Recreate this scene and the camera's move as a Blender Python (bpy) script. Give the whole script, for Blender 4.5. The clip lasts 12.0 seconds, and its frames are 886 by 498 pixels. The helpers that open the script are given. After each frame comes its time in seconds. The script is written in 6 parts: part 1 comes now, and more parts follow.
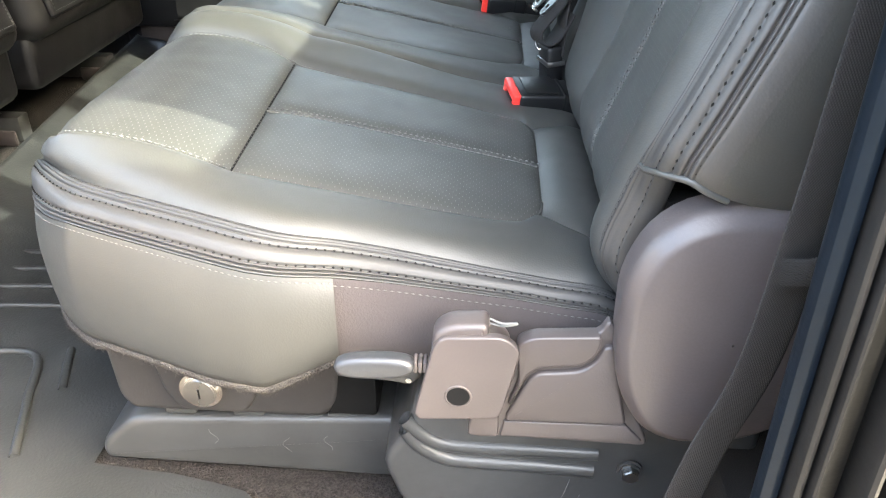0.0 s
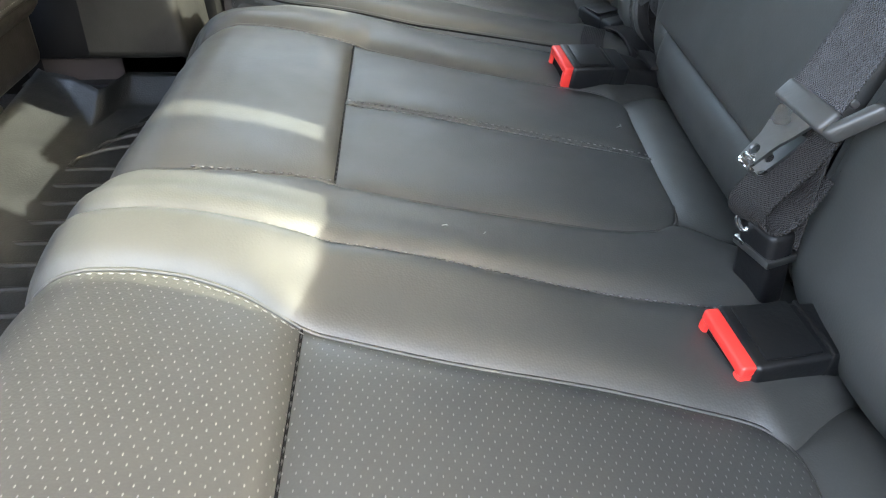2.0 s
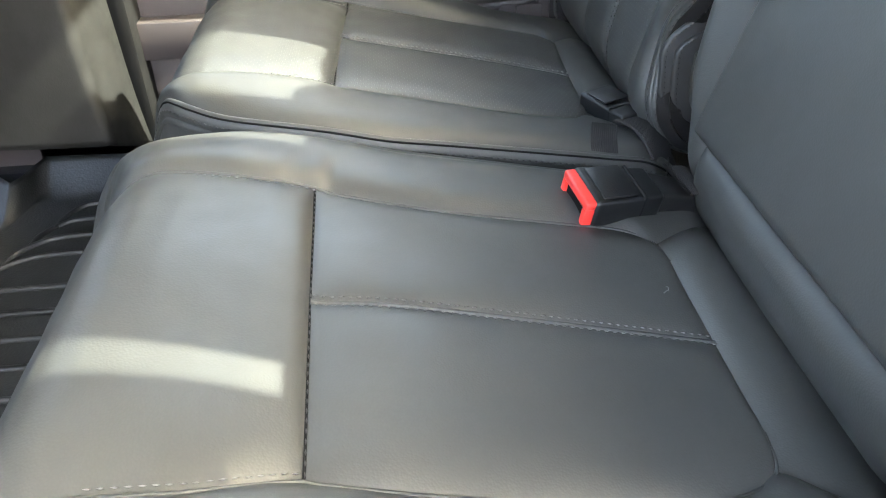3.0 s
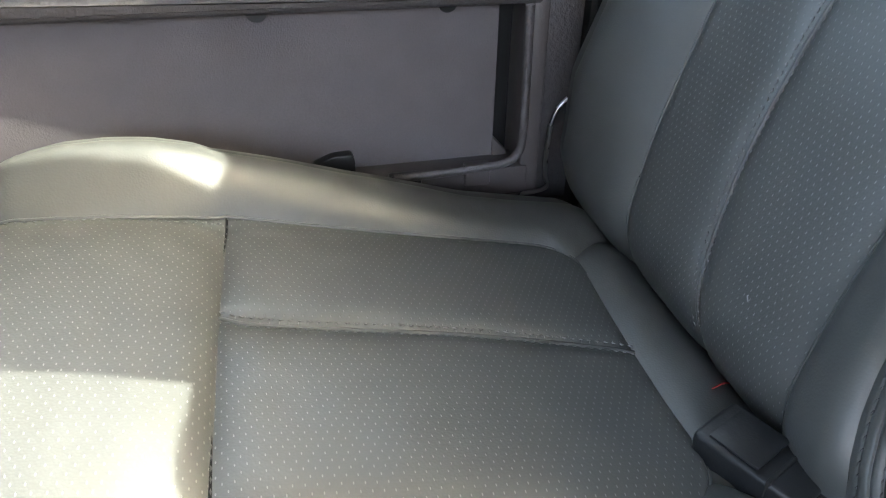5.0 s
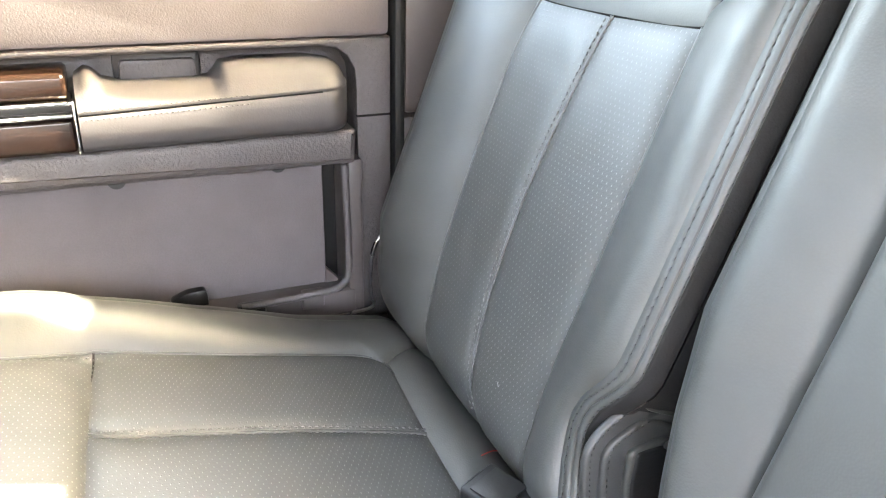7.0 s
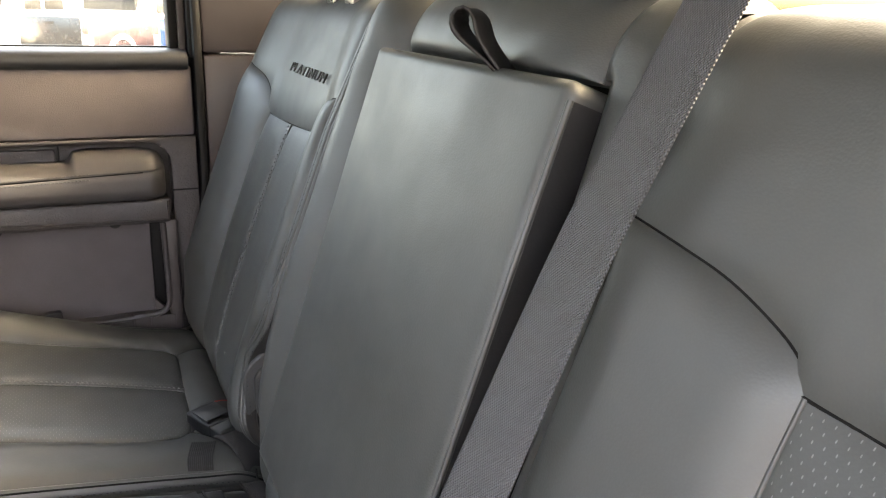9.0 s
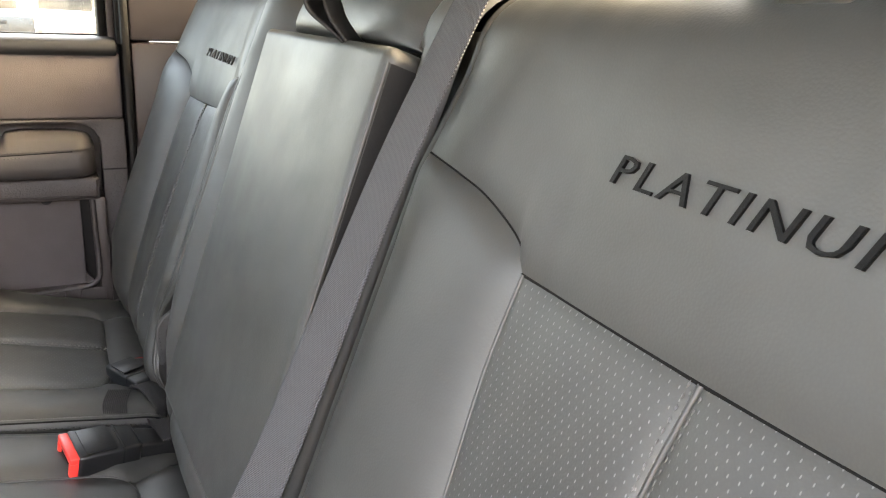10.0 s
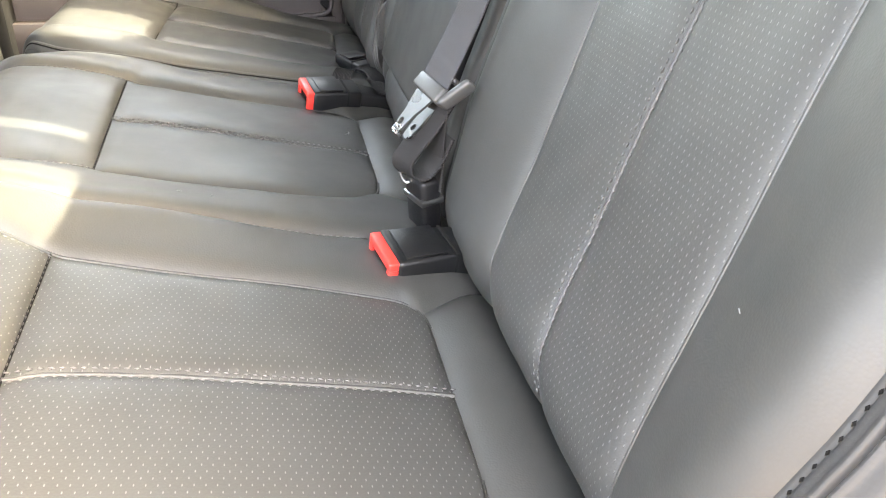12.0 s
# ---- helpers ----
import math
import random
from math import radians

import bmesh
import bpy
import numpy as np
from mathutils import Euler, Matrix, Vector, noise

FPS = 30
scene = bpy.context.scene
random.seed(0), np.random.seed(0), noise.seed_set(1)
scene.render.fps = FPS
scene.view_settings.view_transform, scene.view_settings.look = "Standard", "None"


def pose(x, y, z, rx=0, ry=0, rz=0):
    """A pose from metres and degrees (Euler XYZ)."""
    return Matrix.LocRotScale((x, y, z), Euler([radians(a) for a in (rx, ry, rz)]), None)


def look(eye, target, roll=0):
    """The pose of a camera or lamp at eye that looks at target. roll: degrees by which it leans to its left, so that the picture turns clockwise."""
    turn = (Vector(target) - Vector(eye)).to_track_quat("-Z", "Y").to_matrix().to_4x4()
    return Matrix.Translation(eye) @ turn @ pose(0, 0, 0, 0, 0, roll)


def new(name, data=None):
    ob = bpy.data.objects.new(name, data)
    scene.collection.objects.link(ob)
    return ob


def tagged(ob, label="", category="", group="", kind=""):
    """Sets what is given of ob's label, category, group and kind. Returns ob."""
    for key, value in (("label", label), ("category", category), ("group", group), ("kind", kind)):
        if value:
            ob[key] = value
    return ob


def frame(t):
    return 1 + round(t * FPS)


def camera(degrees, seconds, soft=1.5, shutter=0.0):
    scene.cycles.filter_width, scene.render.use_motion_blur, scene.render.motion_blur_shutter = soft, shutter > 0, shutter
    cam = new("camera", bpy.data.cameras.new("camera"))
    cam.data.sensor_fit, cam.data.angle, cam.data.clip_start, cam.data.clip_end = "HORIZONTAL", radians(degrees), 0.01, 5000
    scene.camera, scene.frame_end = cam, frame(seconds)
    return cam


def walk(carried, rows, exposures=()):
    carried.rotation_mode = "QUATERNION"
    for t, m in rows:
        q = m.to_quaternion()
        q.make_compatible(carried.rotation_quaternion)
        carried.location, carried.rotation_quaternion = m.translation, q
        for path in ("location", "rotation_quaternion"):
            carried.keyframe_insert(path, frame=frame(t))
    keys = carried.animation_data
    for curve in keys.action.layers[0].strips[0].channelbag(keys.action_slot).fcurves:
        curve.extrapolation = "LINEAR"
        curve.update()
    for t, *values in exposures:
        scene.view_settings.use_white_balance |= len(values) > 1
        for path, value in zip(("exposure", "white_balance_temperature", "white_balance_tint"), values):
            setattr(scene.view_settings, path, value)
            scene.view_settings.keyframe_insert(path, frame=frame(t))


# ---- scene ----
cam = camera(59.1, 12.0, 1.15)
PATH = [
    (0, (0.002, 0.03, 0.773), (-0.089, 1.755, -0.236), 0.1),
    (0.5, (-0.036, 0.138, 0.769), (-0.119, 1.86, -0.246), -1.1),
    (1, (-0.067, 0.273, 0.772), (-0.122, 1.979, -0.269), -0.9),
    (1.5, (-0.089, 0.388, 0.775), (-0.114, 2.074, -0.301), -0.4),
    (2, (-0.135, 0.551, 0.785), (-0.116, 2.202, -0.343), -0.6),
    (2.5, (-0.157, 0.673, 0.798), (-0.086, 2.324, -0.328), -1.6),
    (3, (-0.154, 0.783, 0.815), (-0.034, 2.425, -0.321), -1.6),
    (3.5, (-0.148, 0.892, 0.833), (0.025, 2.54, -0.287), -1.2),
    (3.7, (-0.146, 0.949, 0.845), (0.047, 2.592, -0.279), -1.1),
    (5.5, (-0.166, 1.319, 0.773), (0.348, 2.961, -0.245), 1.7),
    (6, (-0.158, 1.309, 0.767), (0.435, 2.967, -0.18), 1.8),
    (6.5, (-0.15, 1.235, 0.806), (0.504, 2.904, -0.081), 1.4),
    (7, (-0.148, 1.131, 0.882), (0.58, 2.801, 0.058), 1.6),
    (7.2, (-0.144, 1.085, 0.905), (0.6, 2.772, 0.129), 1.6),
    (8.8, (-0.059, 0.697, 0.967), (0.758, 2.417, 0.356), 1.4),
    (9, (-0.039, 0.665, 0.955), (0.793, 2.382, 0.356), 2.0),
    (9.5, (-0.011, 0.586, 0.944), (0.868, 2.288, 0.367), 2.6),
    (10, (-0.01, 0.523, 0.941), (0.906, 2.203, 0.359), 2.8),
    (10.5, (0.005, 0.459, 0.929), (0.923, 2.139, 0.351), 2.8),
    (11, (0.01, 0.4, 0.867), (0.934, 2.083, 0.307), 3.1),
    (11.5, (-0.04, 0.339, 0.81), (0.854, 1.991, 0.125), 6.3),
    (12, (-0.04, 0.338, 0.787), (0.344, 2.055, -0.164), 1.2),
]
EXPOSURES = [(0, 6.08, 7400, 3), (0.5, 5.93, 7350, 4), (1.5, 6.24, 7450, 4), (2.5, 6.42, 7300, 4), (3.5, 7.17, 7250, 4), (5.5, 6.95, 7100, 5), (6.0, 7.70, 7300, 6), (6.5, 8.13, 7900, 8), (7.0, 8.22, 8200, 9), (9.0, 6.5, 8900, 12), (10.0, 6.78, 9250, 12), (10.5, 6.95, 9400, 12), (11.0, 6.97, 9500, 12), (11.5, 6.85, 9700, 12), (12.0, 7.05, 9000, 10)]
walk(cam, [(t, look(eye, target, roll)) for t, eye, target, roll in PATH], EXPOSURES)

# ---- world and light ----
SUN_TO = Vector((-1.0, 0.10, -0.88)).normalized()      # the way the sunlight travels
world = bpy.data.worlds.new("sky")
scene.world = world
world.use_nodes = True
_n = world.node_tree.nodes
sky = _n.new("ShaderNodeTexSky")
sky.sky_type = "NISHITA"
sky.sun_disc = False
sky.air_density = 0.8
sky.dust_density = 8.0
sky.ozone_density = 0.1
sky.sun_elevation = math.asin(-SUN_TO.z)
sky.sun_rotation = math.atan2(-SUN_TO.x, -SUN_TO.y)
world.node_tree.links.new(sky.outputs["Color"], _n["Background"].inputs["Color"])
_n["Background"].inputs["Strength"].default_value = 0.15
sun_data = bpy.data.lights.new("sun", "SUN")
sun_data.energy = 1.25
sun_data.angle = radians(0.55)
sun_data.color = (1.0, 0.98, 0.955)
sun = new("sun", sun_data)
sun.matrix_world = look(Vector((0, 1, 0)) - SUN_TO * 20, (0, 1, 0))


# ---- materials ----
class Nodes:
    """A short way to write node trees."""

    def __init__(self, name, rough=0.5, metal=0.0, spec=0.5):
        self.m = bpy.data.materials.new(name)
        self.m.use_nodes = True
        self.t = self.m.node_tree
        self.b = self.t.nodes["Principled BSDF"]
        self.b.inputs["Roughness"].default_value = rough
        self.b.inputs["Metallic"].default_value = metal
        self.b.inputs["Specular IOR Level"].default_value = spec

    def node(self, kind, **inputs):
        n = self.t.nodes.new(kind)
        for k, v in inputs.items():
            self.put(n.inputs[k.replace("_", " ")], v)
        return n

    def put(self, socket, v):
        if isinstance(v, bpy.types.NodeSocket):
            self.t.links.new(v, socket)
        else:
            socket.default_value = v

    def math(self, op, a, b=0.0, c=0.0):
        n = self.t.nodes.new("ShaderNodeMath")
        n.operation = op
        for s, v in zip(n.inputs, (a, b, c)):
            self.put(s, v)
        return n.outputs[0]

    def noise(self, scale, detail=3.0, where="Object", rough=0.6, stretch=None):
        tc = self.t.nodes.new("ShaderNodeTexCoord")
        src = tc.outputs[where]
        if stretch:
            mp = self.t.nodes.new("ShaderNodeMapping")
            mp.inputs["Scale"].default_value = stretch
            self.t.links.new(src, mp.inputs["Vector"])
            src = mp.outputs[0]
        return self.node("ShaderNodeTexNoise", Vector=src, Scale=scale, Detail=detail, Roughness=rough).outputs["Fac"]

    def ramp(self, fac, lo, hi, a, b):
        n = self.node("ShaderNodeMapRange", Value=fac)
        for k, v in zip(("From Min", "From Max", "To Min", "To Max"), (lo, hi, a, b)):
            n.inputs[k].default_value = v
        return n.outputs[0]

    def mix(self, fac, a, b):
        n = self.t.nodes.new("ShaderNodeMix")
        n.data_type = "RGBA"
        self.put(n.inputs["Factor"], fac)
        for s, v in ((n.inputs[6], a), (n.inputs[7], b)):
            self.put(s, (*v, 1.0) if isinstance(v, tuple) and len(v) == 3 else v)
        return n.outputs[2]

    def color(self, v):
        self.put(self.b.inputs["Base Color"], (*v, 1.0) if isinstance(v, tuple) and len(v) == 3 else v)

    def rough(self, v):
        self.put(self.b.inputs["Roughness"], v)

    def bump(self, height, strength, distance):
        old = self.b.inputs["Normal"].links
        n = self.node("ShaderNodeBump", Height=height, Strength=strength, Distance=distance)
        if old:
            self.t.links.new(old[0].from_socket, n.inputs["Normal"])
        self.t.links.new(n.outputs[0], self.b.inputs["Normal"])


def shade(c, f):
    return tuple(min(1.0, v * f) for v in c)


def plain(name, c, rough=0.5, metal=0.0, vary=0.18, grain=220.0, depth=0.0004, spec=0.5, big=6.0):
    """Paint, plastic, metal or cloth: two scales of tone and fine relief."""
    n = Nodes(name, rough, metal, spec)
    f = n.mix(n.ramp(n.noise(big), 0.3, 0.7, 0.0, 1.0), shade(c, 1 - vary), shade(c, 1 + vary))
    fine = n.noise(grain, 2.0)
    f = n.mix(n.ramp(fine, 0.35, 0.65, 0.0, 0.35), f, shade(c, 1 - vary))
    n.color(f)
    n.rough(n.ramp(n.noise(big * 3), 0.3, 0.7, rough * 0.85, min(1.0, rough * 1.15)))
    n.bump(fine, 0.5, depth)
    return n.m


def leather(name, c, perforated=False, rough=0.50, grain=640.0):
    """Fine-grained leather; with rows of small slit holes if perforated (UV in metres)."""
    n = Nodes(name, rough, 0.0, 0.48)
    tone = n.mix(n.ramp(n.noise(5.0, 4.0), 0.3, 0.7, 0.0, 1.0), shade(c, 0.86), shade(c, 1.14))
    tc = n.t.nodes.new("ShaderNodeTexCoord")
    cells = n.node("ShaderNodeTexVoronoi", Vector=tc.outputs["Object"], Scale=grain)
    crease = n.ramp(cells.outputs["Distance"], 0.2, 0.75, 1.0, 0.0)
    tone = n.mix(n.math("MULTIPLY", n.math("SUBTRACT", 1.0, crease), 0.18), tone, shade(c, 0.7))
    n.rough(n.ramp(n.noise(11.0, 5.0), 0.3, 0.7, rough * 0.86, rough * 1.16))
    n.bump(crease, 0.13, 0.0003)
    n.bump(n.noise(20.0, 2.0), 0.03, 0.0012)
    if perforated:
        uv = n.t.nodes.new("ShaderNodeSeparateXYZ")
        n.t.links.new(tc.outputs["UV"], uv.inputs[0])
        sx, sy, a, b = 0.0056, 0.0048, 0.00033, 0.00085
        v = n.math("DIVIDE", uv.outputs[1], sy)
        row = n.math("FLOOR", v)
        half = n.math("MULTIPLY", n.math("MODULO", n.math("ABSOLUTE", row), 2.0), 0.5)
        u = n.math("ADD", n.math("DIVIDE", uv.outputs[0], sx), half)
        fu = n.math("MULTIPLY", n.math("SUBTRACT", n.math("FRACT", u), 0.5), sx / a)
        fv = n.math("MULTIPLY", n.math("SUBTRACT", n.math("FRACT", v), 0.5), sy / b)
        d = n.math("SQRT", n.math("ADD", n.math("MULTIPLY", fu, fu), n.math("MULTIPLY", fv, fv)))
        hole = n.ramp(d, 0.7, 1.25, 1.0, 0.0)
        tone = n.mix(hole, tone, shade(c, 3.1))
        n.bump(n.math("SUBTRACT", 1.0, hole), 0.5, 0.0006)
    n.color(tone)
    return n.m


def carpet(name, c, scale=900.0):
    n = Nodes(name, 0.95, 0.0, 0.15)
    f = n.noise(scale, 2.0)
    n.color(n.mix(n.ramp(f, 0.35, 0.68, 0.0, 1.0), shade(c, 0.35), shade(c, 1.9)))
    n.bump(f, 1.0, 0.004)
    return n.m


def webbing(name, c):
    """Woven belt: fine ribs across its length (UV in metres, u along)."""
    n = Nodes(name, 0.7, 0.0, 0.2)
    tc = n.t.nodes.new("ShaderNodeTexCoord")
    uv = n.t.nodes.new("ShaderNodeSeparateXYZ")
    n.t.links.new(tc.outputs["UV"], uv.inputs[0])
    a = n.math("SINE", n.math("MULTIPLY", uv.outputs[0], 2600.0))
    b = n.math("SINE", n.math("MULTIPLY", uv.outputs[1], 3600.0))
    f = n.math("MULTIPLY", a, b)
    n.color(n.mix(n.ramp(f, -0.8, 0.8, 0.0, 1.0), shade(c, 0.72), shade(c, 1.32)))
    n.bump(f, 0.6, 0.0012)
    return n.m


def wood(name):
    n = Nodes(name, 0.25, 0.0, 0.35)
    f = n.noise(22.0, 6.0, stretch=(0.5, 3.0, 7.0), rough=0.7)
    n.color(n.mix(n.ramp(f, 0.3, 0.72, 0.0, 1.0), (0.0038, 0.0017, 0.0010), (0.0135, 0.0062, 0.0038)))
    return n.m


def tinted(name, tint, gloss=0.06):
    """A thin dark-tinted pane."""
    n = Nodes(name, 0.02)
    through_ = n.t.nodes.new("ShaderNodeBsdfTransparent")
    through_.inputs["Color"].default_value = (*tint, 1.0)
    shine = n.t.nodes.new("ShaderNodeBsdfGlossy")
    shine.inputs["Roughness"].default_value = 0.02
    mix = n.t.nodes.new("ShaderNodeMixShader")
    mix.inputs["Fac"].default_value = gloss
    n.t.links.new(through_.outputs[0], mix.inputs[1])
    n.t.links.new(shine.outputs[0], mix.inputs[2])
    n.t.links.new(mix.outputs[0], n.t.nodes["Material Output"].inputs["Surface"])
    return n.m


LEATHER = leather("black_leather", (0.029, 0.0297, 0.0278))
PERF = leather("perforated_leather", (0.029, 0.0297, 0.0278), True)
LEATHER_BAND = leather("grained_leather", (0.0235, 0.0232, 0.0226), rough=0.56, grain=520.0)
THREAD = plain("grey_thread", (0.13, 0.13, 0.128), 0.7, grain=900.0)
THREAD_DULL = plain("dull_grey_thread", (0.082, 0.080, 0.078), 0.75, grain=900.0)
THREAD_DARK = plain("dark_thread", (0.018, 0.018, 0.018), 0.7, grain=900.0)
THREAD_RED = plain("red_thread", (0.5, 0.03, 0.02), 0.7)
LINT = plain("pale_lint", (0.17, 0.17, 0.165), 0.9)
# near-black for seams, holes and gaps: their shade put into the colour
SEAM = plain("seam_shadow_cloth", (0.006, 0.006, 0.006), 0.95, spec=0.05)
TRIM = plain("brown_grey_plastic", (0.046, 0.039, 0.0385), 0.42, grain=520.0, depth=0.00022, spec=0.4)
# dusty plastic, its tone lowered to include the shade at the pillar's foot
FOOT_TRIM = plain("dusty_shaded_plastic", (0.0085, 0.0086, 0.0080), 0.6, vary=0.3, grain=420.0, depth=0.0005, spec=0.3, big=14.0)
DOOR_CLOTH = plain("brown_grey_door_cloth", (0.080, 0.071, 0.073), 0.85, grain=700.0, depth=0.0008, spec=0.2)
TRIM_ROUGH = plain("grained_door_plastic", (0.043, 0.038, 0.039), 0.5, grain=300.0, depth=0.0022, spec=0.4)
TRIM_CLOTH = plain("brown_grey_cloth", (0.041, 0.0355, 0.0358), 0.9, grain=700.0, depth=0.0008, spec=0.2)
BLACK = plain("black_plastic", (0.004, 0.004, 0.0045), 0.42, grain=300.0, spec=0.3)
BLACK_SOFT = plain("black_rubber", (0.006, 0.006, 0.006), 0.6, grain=200.0, spec=0.2)
MAT_RUBBER = plain("floor_mat_rubber", (0.0105, 0.0112, 0.0112), 0.5, vary=0.35, grain=300.0, depth=0.001)
BOX = plain("storage_box_plastic", (0.017, 0.0155, 0.015), 0.55, vary=0.2, grain=300.0)
BASE = plain("dusty_black_steel", (0.030, 0.031, 0.0312), 0.42, vary=0.3, grain=90.0, spec=0.4)
CARPET = carpet("brown_carpet", (0.0135, 0.0115, 0.0108), 420.0)
FELT_HEM = carpet("grey_brown_felt", (0.045, 0.041, 0.038), 900.0)
SIDE_CLOTH = plain("dark_brown_side_cloth", (0.010, 0.0092, 0.0088), 0.9, grain=700.0, depth=0.0006, spec=0.15)
CARPET_DARK = carpet("dark_felt", (0.011, 0.0105, 0.010), 1200.0)
RED = plain("red_button_plastic", (0.62, 0.035, 0.028), 0.35, vary=0.08)
STEEL = plain("bright_steel", (0.30, 0.30, 0.295), 0.28, 1.0, vary=0.15)
CHROME = plain("chrome", (0.75, 0.75, 0.74), 0.1, 1.0, vary=0.04)
BELT = webbing("grey_belt_webbing", (0.052, 0.052, 0.055))
BELT_DARK = webbing("black_belt_webbing", (0.017, 0.016, 0.016))
WOOD = wood("lacquered_wood")
DOOR_LEATHER = leather("brown_grey_door_leather", (0.038, 0.0345, 0.035), rough=0.58, grain=520.0)
# dark leather; its near-black also holds the shade of front seats and armrest side
LEATHER_FRONT = plain("dark_shaded_leather", (0.006, 0.0058, 0.0062), 0.5, vary=0.2, grain=520.0, depth=0.0003, spec=0.25)
GLASS = tinted("tinted_window_glass", (0.72, 0.75, 0.74))
PAINT_BLUE = plain("blue_car_paint", (0.0022, 0.0045, 0.0075), 0.45, vary=0.2, spec=0.12)
PAINT_GREY = plain("grey_jamb_paint", (0.006, 0.0057, 0.005), 0.4, vary=0.2, spec=0.3)
HEADLINER = plain("headliner_cloth", (0.22, 0.21, 0.20), 0.95, grain=500.0)
ASPHALT = plain("asphalt", (0.055, 0.054, 0.052), 0.9, vary=0.3, grain=60.0, depth=0.004, big=0.6)


# ---- mesh helpers ----
def mesh_object(name, verts, faces, material, parent=None, label="", smooth=True, uvs=None):
    me = bpy.data.meshes.new(name)
    me.from_pydata([tuple(map(float, v)) for v in verts], [], faces)
    if uvs is not None:
        layer = me.uv_layers.new(name="UVMap")
        idx = np.empty(len(me.loops), dtype=np.int32)
        me.loops.foreach_get("vertex_index", idx)
        layer.data.foreach_set("uv", np.asarray(uvs, dtype=np.float32)[idx].ravel())
    me.polygons.foreach_set("use_smooth", [smooth] * len(me.polygons))
    me.materials.append(material)
    me.update()
    ob = new(name, me)
    if parent is not None:
        ob.parent = parent
    if label:
        tagged(ob, label)
    return ob


def part(name, bm, material, parent=None, label="", smooth=False):
    bmesh.ops.recalc_face_normals(bm, faces=bm.faces[:])
    me = bpy.data.meshes.new(name)
    bm.to_mesh(me)
    bm.free()
    me.polygons.foreach_set("use_smooth", [True] * len(me.polygons))
    if not smooth:
        me.set_sharp_from_angle(angle=radians(38))
    me.materials.append(material)
    ob = new(name, me)
    if parent is not None:
        ob.parent = parent
    if label:
        tagged(ob, label)
    return ob


def thing(name, label, category, group="", kind=""):
    return tagged(new(name), label, category, group, kind)


def grid_faces(n, m, wrap=False, flip=False):
    fs = []
    for i in range(n - 1):
        for j in range(m if wrap else m - 1):
            k = (j + 1) % m
            f = (i * m + j, (i + 1) * m + j, (i + 1) * m + k, i * m + k)
            fs.append(f[::-1] if flip else f)
    return fs


def sheet(name, P, material, parent=None, label="", uvs=None, flip=False, wrap=False):
    n, m = len(P), len(P[0])
    return mesh_object(name, [p for row in P for p in row], grid_faces(n, m, wrap, flip), material, parent, label,
                       True, None if uvs is None else [q for row in uvs for q in row])


def spline(pts, n):
    """n points, evenly spaced, on a smooth curve through pts."""
    p = np.array(pts, float)
    if len(p) > 2:
        q = np.vstack([2 * p[0] - p[1], p, 2 * p[-1] - p[-2]])
        out = []
        for i in range(1, len(q) - 2):
            for t in np.linspace(0, 1, 16, endpoint=False):
                a, b, c, d = q[i - 1], q[i], q[i + 1], q[i + 2]
                out.append(0.5 * (2 * b + (c - a) * t + (2 * a - 5 * b + 4 * c - d) * t * t + (3 * b - a - 3 * c + d) * t ** 3))
        out.append(p[-1])
        p = np.array(out)
    L = np.concatenate([[0], np.cumsum(np.linalg.norm(np.diff(p, axis=0), axis=1))])
    s = np.linspace(0, L[-1], n)
    return np.column_stack([np.interp(s, L, p[:, k]) for k in range(p.shape[1])])


def box_bm(x0, x1, y0, y1, z0, z1, r=0.0, seg=2):
    bm = bmesh.new()
    bmesh.ops.create_cube(bm, size=1.0)
    for v in bm.verts:
        v.co = Vector((x0 + (v.co.x + 0.5) * (x1 - x0), y0 + (v.co.y + 0.5) * (y1 - y0), z0 + (v.co.z + 0.5) * (z1 - z0)))
    if r > 0:
        bmesh.ops.bevel(bm, geom=bm.edges[:], offset=r, segments=seg, affect="EDGES", profile=0.5, clamp_overlap=True)
    return bm


def box(name, x0, x1, y0, y1, z0, z1, material, parent=None, r=0.004, label="", seg=2):
    return part(name, box_bm(x0, x1, y0, y1, z0, z1, r, seg), material, parent, label, smooth=False)


